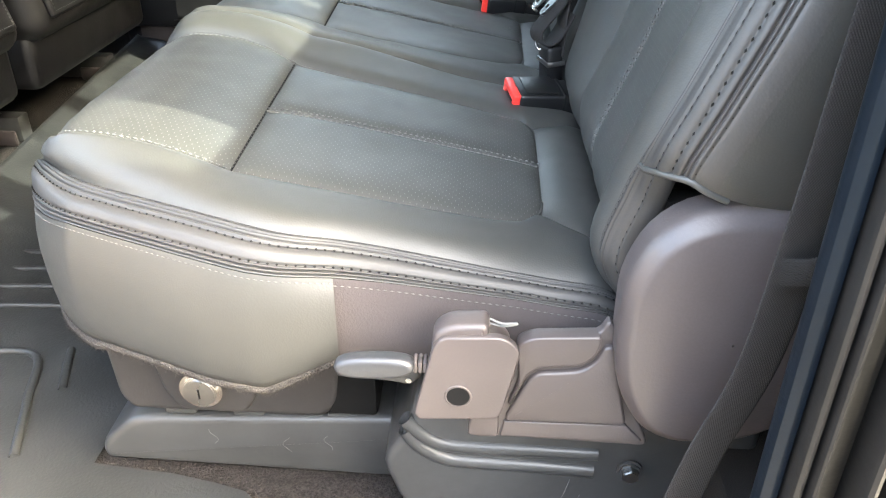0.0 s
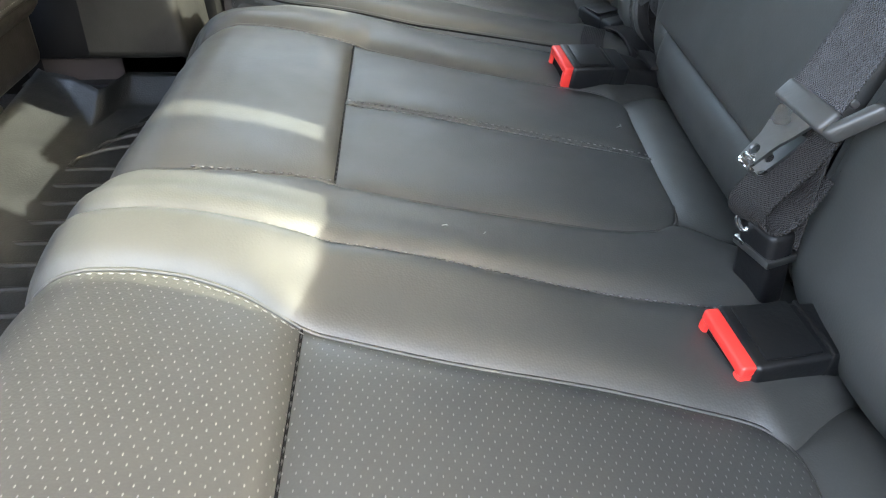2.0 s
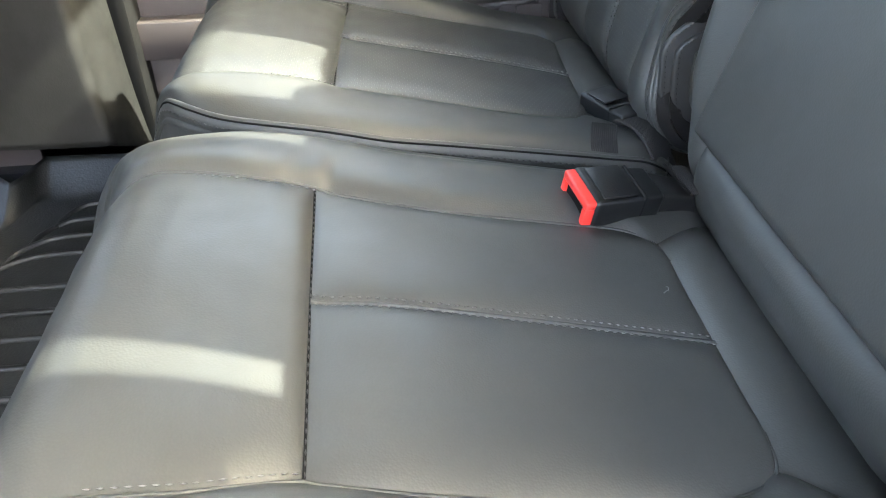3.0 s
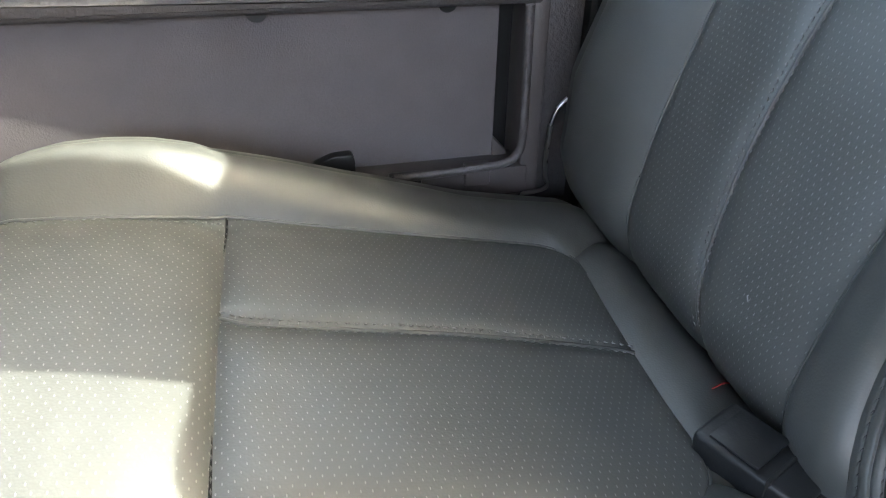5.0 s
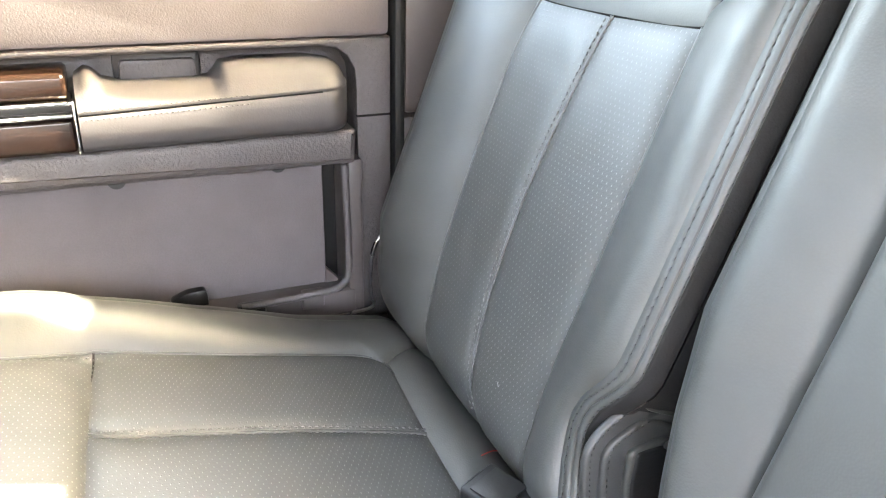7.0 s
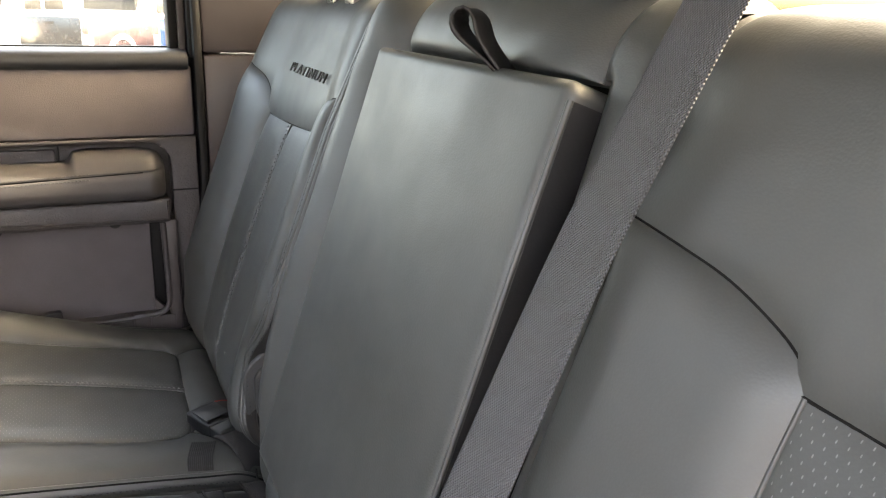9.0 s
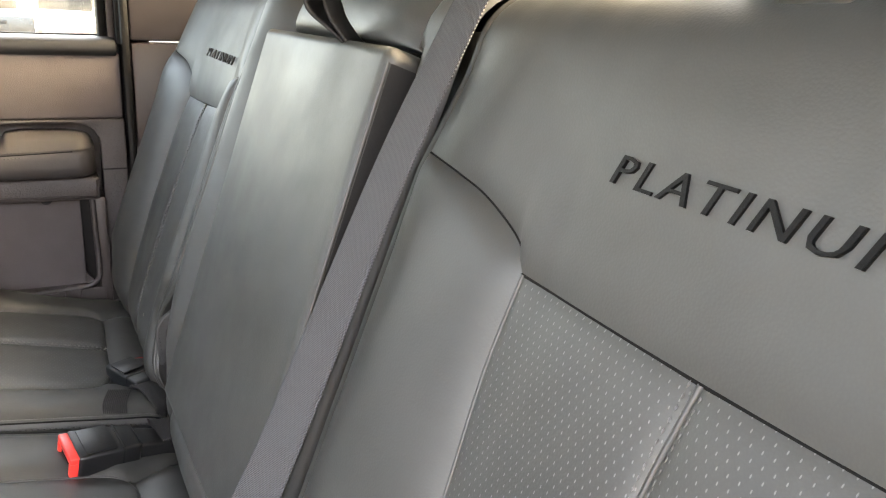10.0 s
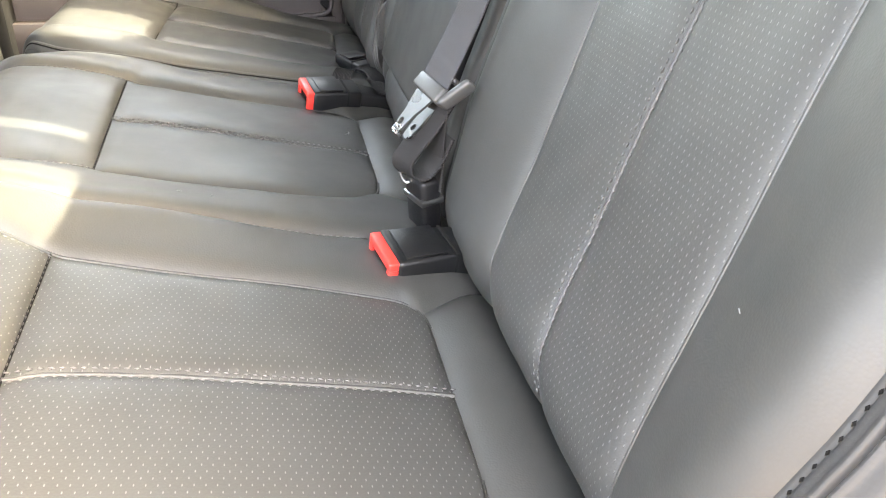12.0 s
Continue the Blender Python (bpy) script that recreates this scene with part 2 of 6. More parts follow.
def prism_bm(outline, y0, y1, r=0.004, seg=3):
    """An outline of (x, z) points, drawn out from y0 to y1, with rounded rims."""
    o = np.array(outline, float)
    keep = np.linalg.norm(o - np.roll(o, 1, axis=0), axis=1) > 1e-6
    o = o[keep]
    x, z = o[:, 0], o[:, 1]
    if np.sum(x * np.roll(z, -1) - np.roll(x, -1) * z) < 0:
        o = o[::-1]
    e = np.roll(o, -1, axis=0) - o
    e = e / np.linalg.norm(e, axis=1)[:, None]
    n1 = np.column_stack([-e[:, 1], e[:, 0]])
    n0 = np.roll(n1, 1, axis=0)
    inward = (n0 + n1) / np.maximum(0.45, 1 + np.sum(n0 * n1, axis=1))[:, None]
    r = min(r, 0.49 * abs(y1 - y0))
    arc = np.linspace(0, math.pi / 2, seg + 1) if r > 0 else [math.pi / 2]
    levels = [(r * (1 - math.sin(a)), y0 + r * (1 - math.cos(a))) for a in arc] + [(r * (1 - math.sin(a)), y1 - r * (1 - math.cos(a))) for a in arc[::-1]]
    bm = bmesh.new()
    rings = [[bm.verts.new((p[0], y, p[1])) for p in o + inward * d] for d, y in levels]
    n = len(o)
    for a, b in zip(rings[:-1], rings[1:]):
        for i in range(n):
            bm.faces.new((a[i], b[i], b[(i + 1) % n], a[(i + 1) % n]))
    bm.faces.new(rings[0])
    bm.faces.new(rings[-1][::-1])
    bmesh.ops.recalc_face_normals(bm, faces=bm.faces[:])
    return bm


def round_outline(pts, r, seg=5):
    """Corners of a polygon rounded by r."""
    out = []
    n = len(pts)
    for i in range(n):
        p, a, b = (np.array(pts[k % n], float) for k in (i, i - 1, i + 1))
        u, v = (a - p), (b - p)
        lu, lv = np.linalg.norm(u), np.linalg.norm(v)
        d = min(r, 0.45 * lu, 0.45 * lv)
        s, e = p + u / lu * d, p + v / lv * d
        for t in np.linspace(0, 1, seg):
            out.append(tuple((1 - t) ** 2 * s + 2 * t * (1 - t) * p + t * t * e))
    return out


def tube(name, pts, r, material, parent=None, label="", n=8, samples=None):
    """A round bar along a curve."""
    c = spline(pts, samples or max(8, len(pts) * 6))
    P = []
    for i, p in enumerate(c):
        d = Vector(c[min(i + 1, len(c) - 1)] - c[max(i - 1, 0)]).normalized()
        a = d.cross(Vector((0.3, 0.2, 1))).normalized()
        b = d.cross(a)
        P.append([Vector(p) + r * (math.cos(2 * math.pi * k / n) * a + math.sin(2 * math.pi * k / n) * b) for k in range(n)])
    return sheet(name, P, material, parent, label, wrap=True)


def stitches(name, path, up, material, parent, gap=0.0062, long=0.0042, wide=0.0011, high=0.0008, label="", tilt=0.0):
    """A row of thread stitches along a 3D path. up: one normal or one for each point."""
    path = np.array(path, float)
    L = np.concatenate([[0], np.cumsum(np.linalg.norm(np.diff(path, axis=0), axis=1))])
    V, F = [], []
    for s in np.arange(gap / 2, L[-1], gap):
        p = Vector([np.interp(s, L, path[:, k]) for k in range(3)])
        q = Vector([np.interp(s + 0.001, L, path[:, k]) for k in range(3)])
        d = (q - p)
        if d.length < 1e-7:
            continue
        d.normalize()
        if np.ndim(up) == 1:
            n = Vector(up)
        else:
            n = Vector([np.interp(s, L, np.array(up)[:, k]) for k in range(3)])
        side = d.cross(n).normalized()
        if tilt:
            d = (d + side * tilt).normalized()
            side = d.cross(n).normalized()
        n = side.cross(d).normalized()
        k = len(V)
        V += [p - d * long / 2, p + d * long / 2, p + side * wide / 2, p - side * wide / 2, p + n * high, p - n * 0.0012]
        F += [(k, k + 2, k + 4), (k + 2, k + 1, k + 4), (k + 1, k + 3, k + 4), (k + 3, k, k + 4), (k, k + 5, k + 2), (k + 2, k + 5, k + 1), (k + 1, k + 5, k + 3), (k + 3, k + 5, k)]
    return mesh_object(name, V, F, material, parent, label, smooth=True)


def wob(p, f, a):
    return a * noise.noise(Vector(p) * f)

# ---- seat cushions ----
FRONT = -0.396                       # the front of the cushions
CROWN = ([-0.396, -0.388, -0.380, -0.372, -0.366, -0.358, -0.348, -0.338, -0.325, -0.300, -0.270, -0.240, -0.220, -0.200],
         [0.4400, 0.4560, 0.4720, 0.4900, 0.5050, 0.5175, 0.5270, 0.5325, 0.5355, 0.5345, 0.5305, 0.5235, 0.5165, 0.5080])
HUMP = ([-0.375, -0.34, -0.30, -0.25, -0.21, -0.15, -0.10, -0.05, 0.0], [0.0, 0.012, 0.020, 0.026, 0.029, 0.021, 0.013, 0.006, 0.0])
AB_LINE, C_NEAR_SEAM = 0.945, 1.503


def rear_z(x):
    return 0.508 - 0.199 * (x + 0.20) if x < 0.06 else 0.4563 - 0.17 * (x - 0.06) - 10.0 * max(0.0, x - 0.085) ** 2


def crown_z(x):
    """Height along the middle of the seats: rolled over at the front, falling towards the back."""
    return float(np.interp(x, *CROWN)) if x < -0.20 else rear_z(x)


def edge_z(x):
    """Height of the outer rims, lower than the middle towards the front."""
    if x >= 0.0:
        return rear_z(x)
    t = min(1.0, max(0.0, (-0.335 - x) / 0.073))
    return 0.508 - 0.199 * 0.016 * math.log1p(math.exp((x + 0.20) / 0.016)) - 0.060 * (1 - math.sqrt(max(0.0, 1 - t * t)))


def ease(t):
    t = max(0.0, min(1.0, t))
    return t * t * (3 - 2 * t)


def top_z(x, y=0.80):
    """Height of the cushions at a place in plan; the bolsters slope to their rims, the middle bolster stands proud."""
    c = crown_z(x)
    if x > 0.0:
        return c
    e = edge_z(x)
    if y < 0.72:
        out = float(np.interp(x, [q[0] for q in A_OUT], [q[1] for q in A_OUT]))
        seam = float(np.interp(x, [q[0] for q in A_FRONT_NEAR], [q[1] for q in A_FRONT_NEAR]))
        return c + (e - c) * max(0.0, min(1.0, (seam - y) / (seam - out)))
    front = ease((-0.14 - x) / 0.15)
    if y < 1.2:
        return c + 0.013 * math.exp(-((y - AB_LINE) / 0.034) ** 2) * ease((0.0 - x) / 0.18) * ease((x + 0.385) / 0.05)
    if 1.32 < y < 1.41:
        return c + (e + 0.018 * front - c) * ease((y - 1.32) / 0.06)
    if 1.41 <= y < C_NEAR_SEAM:
        return c + (e + 0.012 * front - c) * ease((C_NEAR_SEAM - y) / 0.07)
    if y > 1.76:
        return c + float(np.interp(x, *HUMP)) * ease((y - 1.764) / 0.05)
    return c


def on_cushion(x, y, h=0.0):
    e = 0.002
    a, b = max(x - e, FRONT), x + e
    n = Vector((-(top_z(b, y) - top_z(a, y)) / (b - a), 0, 1)).normalized()
    return Vector((x, y, top_z(x, y))) + n * h


def panel(name, c0, c1, put_on, puff, material, parent, label="", nu=60, nv=24, k=7.0, crumple=0.0012, flip=False, folds=(), even=False):
    """A stuffed panel between two seam curves, sunk at its seams."""
    a, b = spline(c0, nu), spline(c1, nu)
    if even:
        a, b = (np.column_stack([w, np.interp(w, c[:, 0], c[:, 1])]) for c, w in ((c, np.linspace(c[0, 0], c[-1, 0], nu)) for c in (spline(c0, 400), spline(c1, 400))))
    tu = [0.5 - 0.5 * math.cos(math.pi * i / (nu - 1)) for i in range(nu)]
    tu = [0.5 * t + 0.5 * i / (nu - 1) for i, t in enumerate(tu)]
    tv = [0.5 - 0.5 * math.cos(math.pi * j / (nv - 1)) for j in range(nv)]
    line = np.linspace(0, 1, nu)
    P, U = [], []
    for u in tu:
        p0 = np.array([np.interp(u, line, a[:, 0]), np.interp(u, line, a[:, 1])])
        p1 = np.array([np.interp(u, line, b[:, 0]), np.interp(u, line, b[:, 1])])
        row, uv = [], []
        for v in tv:
            q = (1 - v) * p0 + v * p1
            edge = (1 - abs(2 * u - 1) ** (2.5 * k)) * (1 - abs(2 * v - 1) ** k)
            h = puff * edge + crumple * edge * (noise.noise(Vector((q[0] * 14, q[1] * 14, puff * 900))) + 0.5 * noise.noise(Vector((q[0] * 40, q[1] * 40, 3))))
            for fx, fy, ang, amp, ln, wd in folds:
                dx, dy = q[0] - fx, q[1] - fy
                al, ac = dx * math.cos(ang) + dy * math.sin(ang), -dx * math.sin(ang) + dy * math.cos(ang)
                h += amp * edge * math.exp(-(al / ln) ** 2 - (ac / wd) ** 2)
            row.append(put_on(q[0], q[1], h))
            uv.append((q[0], q[1]))
        P.append(row)
        U.append(uv)
    return sheet(name, P, material, parent, label, U, flip)


def seam_path(pts, put_on, n=120, h=0.0008):
    return [put_on(x, y, h) for x, y in spline(pts, n)]


def corner(x, out, dz):
    """Towards the front corner the border stands steeper, towards the back it narrows."""
    g = float(np.interp(x, [-0.16, -0.06, 0.03], [1.0, 0.78, 0.62]))
    out, dz = (out * g, dz * g) if dz > -0.0195 else (out - (1 - g) * 0.0318, dz + (1 - g) * 0.0195)
    f = min(1.0, max(0.0, (-0.30 - x) / 0.08))
    return out * (1 - 0.5 * f), dz - (0.02 * f * min(1.0, -dz / 0.0195) if dz < 0 else 0.0)


def rim(name, outline, profile, material, parent, side, label="", n=110, deepen=None, steep=False):
    """A border swept along the cushion's outline; profile: (outwards, down) pairs."""
    c = spline(outline, n)
    P = []
    for i, p in enumerate(c):
        d = c[min(i + 1, n - 1)] - c[max(i - 1, 0)]
        d = d / np.linalg.norm(d)
        o = np.array([d[1], -d[0]]) * side
        z = edge_z(p[0]) if p[1] < 1.0 else top_z(p[0], p[1])
        row = []
        for out, dz in profile:
            if deepen:
                dz = deepen(p[0], p[1], dz)
            if steep:
                out, dz = corner(p[0], out, dz)
            q = p + o * out
            row.append(Vector((q[0], q[1], z + dz)))
        P.append(row)
    return sheet(name, P, material, parent, label, flip=side < 0)


def rim_line(outline, side, out, dz, n=160, steep=False):
    c = spline(outline, n)
    pts, ups = [], []
    for i, p in enumerate(c):
        d = c[min(i + 1, n - 1)] - c[max(i - 1, 0)]
        d = d / np.linalg.norm(d)
        o = np.array([d[1], -d[0]]) * side
        w, d2 = corner(p[0], out, dz) if steep else (out, dz)
        q = p + o * w
        pts.append((q[0], q[1], (edge_z(p[0]) if p[1] < 1.0 else top_z(p[0], p[1])) + d2))
        ups.append((o[0] * 0.6, o[1] * 0.6, 0.8))
    return pts, ups


def double_stitch(pts, put_on, parent, gap=0.0045, up=(0, 0, 1), spread=0.0042, material=None):
    """A topstitched seam: a narrow raised cord with a row of thread on either side."""
    c = spline(pts, 140)
    for s in (-1, 1):
        q = []
        for i, p in enumerate(c):
            d = c[min(i + 1, 139)] - c[max(i - 1, 0)]
            d = d / np.linalg.norm(d)
            q.append(put_on(p[0] - d[1] * spread * s, p[1] + d[0] * spread * s, 0.0027))
        stitches("stitching", q, up, material or THREAD_DULL, parent, gap=0.0058, wide=0.0012, high=0.0006)
    tube_path = [put_on(p[0], p[1], 0.0005) for p in c]
    tube("seam_cord", tube_path, 0.0016, LEATHER, parent, n=6, samples=120)


# seam lines in plan, (x, y)
A_OUT = [(-0.404, 0.684), (-0.393, 0.660), (-0.371, 0.628), (-0.340, 0.594), (-0.302, 0.569), (-0.229, 0.5385), (-0.182, 0.5245), (-0.141, 0.5200), (-0.100, 0.5265), (-0.059, 0.5290), (0.025, 0.5300), (0.094, 0.533), (0.14, 0.537)]
A_FRONT_NEAR = [(FRONT, 0.704), (-0.378, 0.664), (-0.362, 0.634), (-0.345, 0.614), (-0.330, 0.604), (-0.300, 0.600), (-0.270, 0.598), (-0.240, 0.595), (-0.200, 0.593)]
A_INS_NEAR = [(-0.200, 0.593), (-0.113, 0.596), (-0.021, 0.599), (0.016, 0.602), (0.040, 0.612), (0.053, 0.630), (0.057, 0.655)]
A_MID = [(-0.204, 0.730), (-0.180, 0.738), (-0.120, 0.741), (-0.056, 0.739), (0.010, 0.737), (0.058, 0.733)]
A_INS_FAR = [(-0.208, 0.876), (-0.130, 0.866), (-0.049, 0.861), (0.005, 0.854), (0.040, 0.847), (0.054, 0.832), (0.058, 0.812)]
A_FRONT_FAR = [(FRONT, 0.902), (-0.360, 0.899), (-0.330, 0.898), (-0.300, 0.899), (-0.270, 0.897), (-0.240, 0.890), (-0.208, 0.876)]
AB_SEAM = [(FRONT, 0.950), (-0.360, 0.945), (-0.330, 0.941), (-0.300, 0.944), (-0.240, 0.945), (-0.205, 0.946), (-0.113, 0.948), (-0.022, 0.950), (0.053, 0.953), (0.15, 0.955)]
B_FRONT_NEAR = [(FRONT, 1.016), (-0.355, 1.012), (-0.300, 1.015), (-0.255, 1.020), (-0.206, 1.034)]
B_INS_NEAR = [(-0.206, 1.034), (-0.138, 1.029), (-0.069, 1.029), (-0.010, 1.030), (0.028, 1.040), (0.050, 1.056), (0.056, 1.085)]
B_MID = [(-0.210, 1.173), (-0.170, 1.178), (-0.100, 1.176), (0.057, 1.166)]
B_INS_FAR = [(-0.213, 1.312), (-0.119, 1.301), (-0.017, 1.301), (0.030, 1.300), (0.052, 1.285), (0.057, 1.260)]
B_FRONT_FAR = [(FRONT, 1.318), (-0.350, 1.313), (-0.300, 1.311), (-0.254, 1.309), (-0.213, 1.312)]
B_OUT = [(FRONT, 1.345), (-0.380, 1.362), (-0.360, 1.376), (-0.330, 1.387), (-0.293, 1.391), (-0.218, 1.392), (-0.175, 1.393), (-0.088, 1.393), (0.004, 1.393), (0.14, 1.392)]
C_OUT = [(FRONT, 1.550), (-0.384, 1.520), (-0.360, 1.490), (-0.330, 1.458), (-0.264, 1.428), (-0.175, 1.420), (-0.085, 1.427), (0.039, 1.437), (0.14, 1.442)]
C_FRONT_NEAR = [(FRONT, 1.562), (-0.378, 1.530), (-0.358, 1.508), (-0.340, 1.498), (-0.300, 1.502), (-0.250, 1.509), (-0.204, 1.517)]
C_INS_NEAR = [(-0.204, 1.517), (-0.124, 1.514), (-0.023, 1.507), (0.035, 1.512), (0.055, 1.528), (0.060, 1.552)]
C_MID = [(-0.202, 1.668), (-0.170, 1.661), (-0.050, 1.656), (0.040, 1.645), (0.063, 1.640)]
C_INS_FAR = [(-0.193, 1.780), (-0.106, 1.779), (0.010, 1.778), (0.050, 1.773), (0.066, 1.758), (0.068, 1.735)]
C_FRONT_FAR = [(FRONT, 1.782), (-0.365, 1.771), (-0.340, 1.765), (-0.300, 1.763), (-0.270, 1.766), (-0.238, 1.770), (-0.193, 1.780)]
C_FAR_OUT = [(FRONT, 1.788), (-0.382, 1.806), (-0.350, 1.820), (-0.290, 1.829), (-0.230, 1.834), (-0.170, 1.842), (-0.110, 1.848), (-0.060, 1.852), (0.02, 1.852), (0.14, 1.850)]


def on_line(a, b, t):
    return (a[0] + (b[0] - a[0]) * t, a[1] + (b[1] - a[1]) * t)


def seat_tops(root, out_near, f_near, i_near, mid, i_far, f_far, out_far, front_mat, ins_mat, folds_far=(), stitch_mid=True):
    front = panel("front_panel", f_near, f_far, on_cushion, 0.006, front_mat, root, nu=70, nv=40)
    for s, a, b in (("insert_panel", i_near, mid), ("insert_panel", mid, i_far)):
        insert = panel(s, a, b, on_cushion, 0.006, ins_mat, root, nu=50, nv=24)
    near = f_near + i_near[1:-1] + [on_line(i_near[-2], (0.15, i_near[-1][1] - 0.082), t) for t in (0.25, 0.5, 0.75, 1.0)]
    far = f_far + i_far[1:-1] + [on_line(i_far[-2], (0.15, i_far[-1][1] + 0.098), t) for t in (0.25, 0.5, 0.75, 1.0)]
    panel("bolster", out_near, near, on_cushion, 0.010, LEATHER, root, nu=110, nv=22, k=4.0)
    panel("bolster", far, out_far, on_cushion, 0.010, LEATHER, root, nu=220 if folds_far else 130, nv=26, k=4.0, folds=folds_far)
    rear0 = [i_near[-2], i_near[-1], mid[-1], i_far[-1], i_far[-2]]
    panel("rear_panel", rear0, [(0.15, i_near[-1][1] - 0.082), (0.15, (i_near[-1][1] + i_far[-1][1]) / 2), (0.15, i_far[-1][1] + 0.098)], on_cushion, 0.008, LEATHER, root, nu=60, nv=16, k=4.0, flip=True)
    if stitch_mid:
        double_stitch(mid, on_cushion, insert)
    across = [f_near[-1], mid[0], f_far[-1]]
    tube("seam_line", seam_path(across, on_cushion, 60, 0.0006), 0.0009, SEAM, root, n=6, samples=60)
    stitches("stitching", seam_path(across, on_cushion, h=0.0014), (0, 0, 1), THREAD_DARK, front, gap=0.007, wide=0.0013, long=0.0045, high=0.0003)
    for line in (f_near, i_near, f_far, i_far):
        tube("seam_line", seam_path(line, on_cushion, 70, 0.0006), 0.0014, LEATHER, root, n=6, samples=90)
    for line, dy in ((f_near, 0.0045), (f_far, -0.0045)):
        stitches("stitching", seam_path([(x, y + dy) for x, y in line[2:]], on_cushion, h=0.0019), (0, 0, 1), THREAD, front, gap=0.0058, wide=0.0007, high=0.0003)




def welted(base, feats, n=46):
    """A border's section: a smooth base curve with ridges and pinched seams; feats: (way along, width, height)."""
    c = spline(base, 200)
    L = np.concatenate([[0], np.cumsum(np.linalg.norm(np.diff(c, axis=0), axis=1))])
    marks = sorted({round(float(v), 5) for v in np.linspace(0, L[-1], n)} | {round(p + k * w, 5) for p, w, _ in feats for k in (-1.2, -0.6, 0, 0.6, 1.2)})
    out = []
    for q in marks:
        if not 0 <= q <= L[-1]:
            continue
        p = np.array([np.interp(q, L, c[:, k]) for k in (0, 1)])
        e = np.array([np.interp(min(q + 0.001, L[-1]), L, c[:, k]) - np.interp(max(q - 0.001, 0.0), L, c[:, k]) for k in (0, 1)])
        e = e / np.linalg.norm(e)
        h = sum(a * math.exp(-((q - m) / w) ** 2) for m, w, a in feats)
        p = p + np.array([-e[1], e[0]]) * h
        out.append((float(p[0]), float(p[1])))
    return out


# stitched seam, double welt, pinched seam, broad band, pinched seam, double welt
WELTS = welted([(0.0, 0.0), (0.008, 0.0008), (0.0165, -0.0018), (0.023, -0.0058), (0.0285, -0.0115), (0.0308, -0.0158), (0.0318, -0.0195)],
               [(0.0012, 0.0012, -0.0008), (0.0042, 0.0014, 0.0008), (0.0068, 0.0007, -0.0018), (0.0092, 0.0014, 0.0010), (0.0117, 0.0007, -0.0018), (0.0140, 0.0013, 0.0006), (0.0166, 0.0013, -0.0010),
                (0.0245, 0.0055, 0.0014), (0.0322, 0.0013, -0.0010), (0.0340, 0.0010, 0.0006), (0.0356, 0.0006, -0.0020), (0.0372, 0.0010, 0.0008), (0.0389, 0.0006, -0.0020)], 60)
SKIRT = [(0.0318, -0.0195), (0.0335, -0.0235), (0.0350, -0.030), (0.0385, -0.045), (0.0405, -0.065), (0.0400, -0.088), (0.0385, -0.110), (0.0360, -0.130), (0.0320, -0.141), (0.0260, -0.143)]


def hem(x, y, dz):
    """The skirt is shorter towards the front corner and the recliner."""
    if dz > -0.024:
        return dz
    f = float(np.interp(x, [-0.404, -0.385, -0.365, -0.32, -0.257, -0.20, -0.157, -0.125, -0.101], [0.50, 0.71, 0.85, 0.91, 0.895, 0.91, 0.86, 0.68, 0.58]))
    return -0.0195 + (dz + 0.0195) * f


def split(line, x, n=60):
    c = spline(line, n)
    return [tuple(p) for p in c if p[0] <= x], [tuple(p) for p in c if p[0] >= x]


bench = thing("bench_cushion_wide", "wide black leather bench cushion, perforated outer seat, plain middle seat", "seat cushion")
seat_tops(bench, A_OUT, A_FRONT_NEAR, A_INS_NEAR, A_MID, A_INS_FAR, A_FRONT_FAR, AB_SEAM, PERF, PERF)
seat_tops(bench, AB_SEAM, B_FRONT_NEAR, B_INS_NEAR, B_MID, B_INS_FAR, B_FRONT_FAR, B_OUT, LEATHER, LEATHER,
          folds_far=[(-0.215, 1.326, 1.5, 0.0008, 0.022, 0.0050), (-0.229, 1.328, 1.35, -0.0006, 0.020, 0.0045), (-0.240, 1.330, 1.3, 0.0007, 0.020, 0.005), (-0.201, 1.328, 1.7, -0.0006, 0.020, 0.0045)])
stitches("stitching", seam_path(AB_SEAM[1:], on_cushion, h=0.0016), (0, 0, 1), THREAD, bench, gap=0.006, wide=0.0008, high=0.0004)
border = rim("welted_border", A_OUT, WELTS, LEATHER_BAND, bench, 1, "grained leather border with two welts", n=150, steep=True)
front_skirt, side_rear = split(A_OUT, -0.101)
side_rear = front_skirt[-1:] + side_rear
skirt = rim("side_skirt", front_skirt, SKIRT, LEATHER, bench, 1, "smooth leather skirt", n=90, deepen=hem, steep=True)
rim("carpet_gusset", side_rear, [(0.0318, -0.0195), (0.0328, -0.025), (0.0330, -0.06), (0.030, -0.088), (0.027, -0.102)], TRIM_CLOTH, bench, 1, "brown-grey cloth gusset", n=60, steep=True)
for out, dz in ((0.0168, -0.0018), (0.0286, -0.0108)):
    pts, ups = rim_line(A_OUT, 1, out, dz, steep=True)
    stitches("stitching", pts, ups, SEAM, border, gap=0.0066, long=0.0026, wide=0.0019, high=0.0006, label="dark pinched stitch holes")
pts, ups = rim_line(A_OUT, 1, 0.0012, 0.0000, steep=True)
stitches("stitching", pts, ups, THREAD_DARK, bench, gap=0.0048, long=0.0032, wide=0.0009, high=0.0005)
pts, ups = rim_line(front_skirt, 1, 0.0336, -0.0228, steep=True)
stitches("stitching", pts, ups, THREAD_DULL, skirt, gap=0.0048, long=0.0034, wide=0.0009, high=0.0005)
pts, ups = rim_line(side_rear, 1, 0.0334, -0.0248, steep=True)
stitches("stitching", pts, ups, THREAD_DULL, bench, gap=0.0052, long=0.0036, wide=0.0009, high=0.0005)
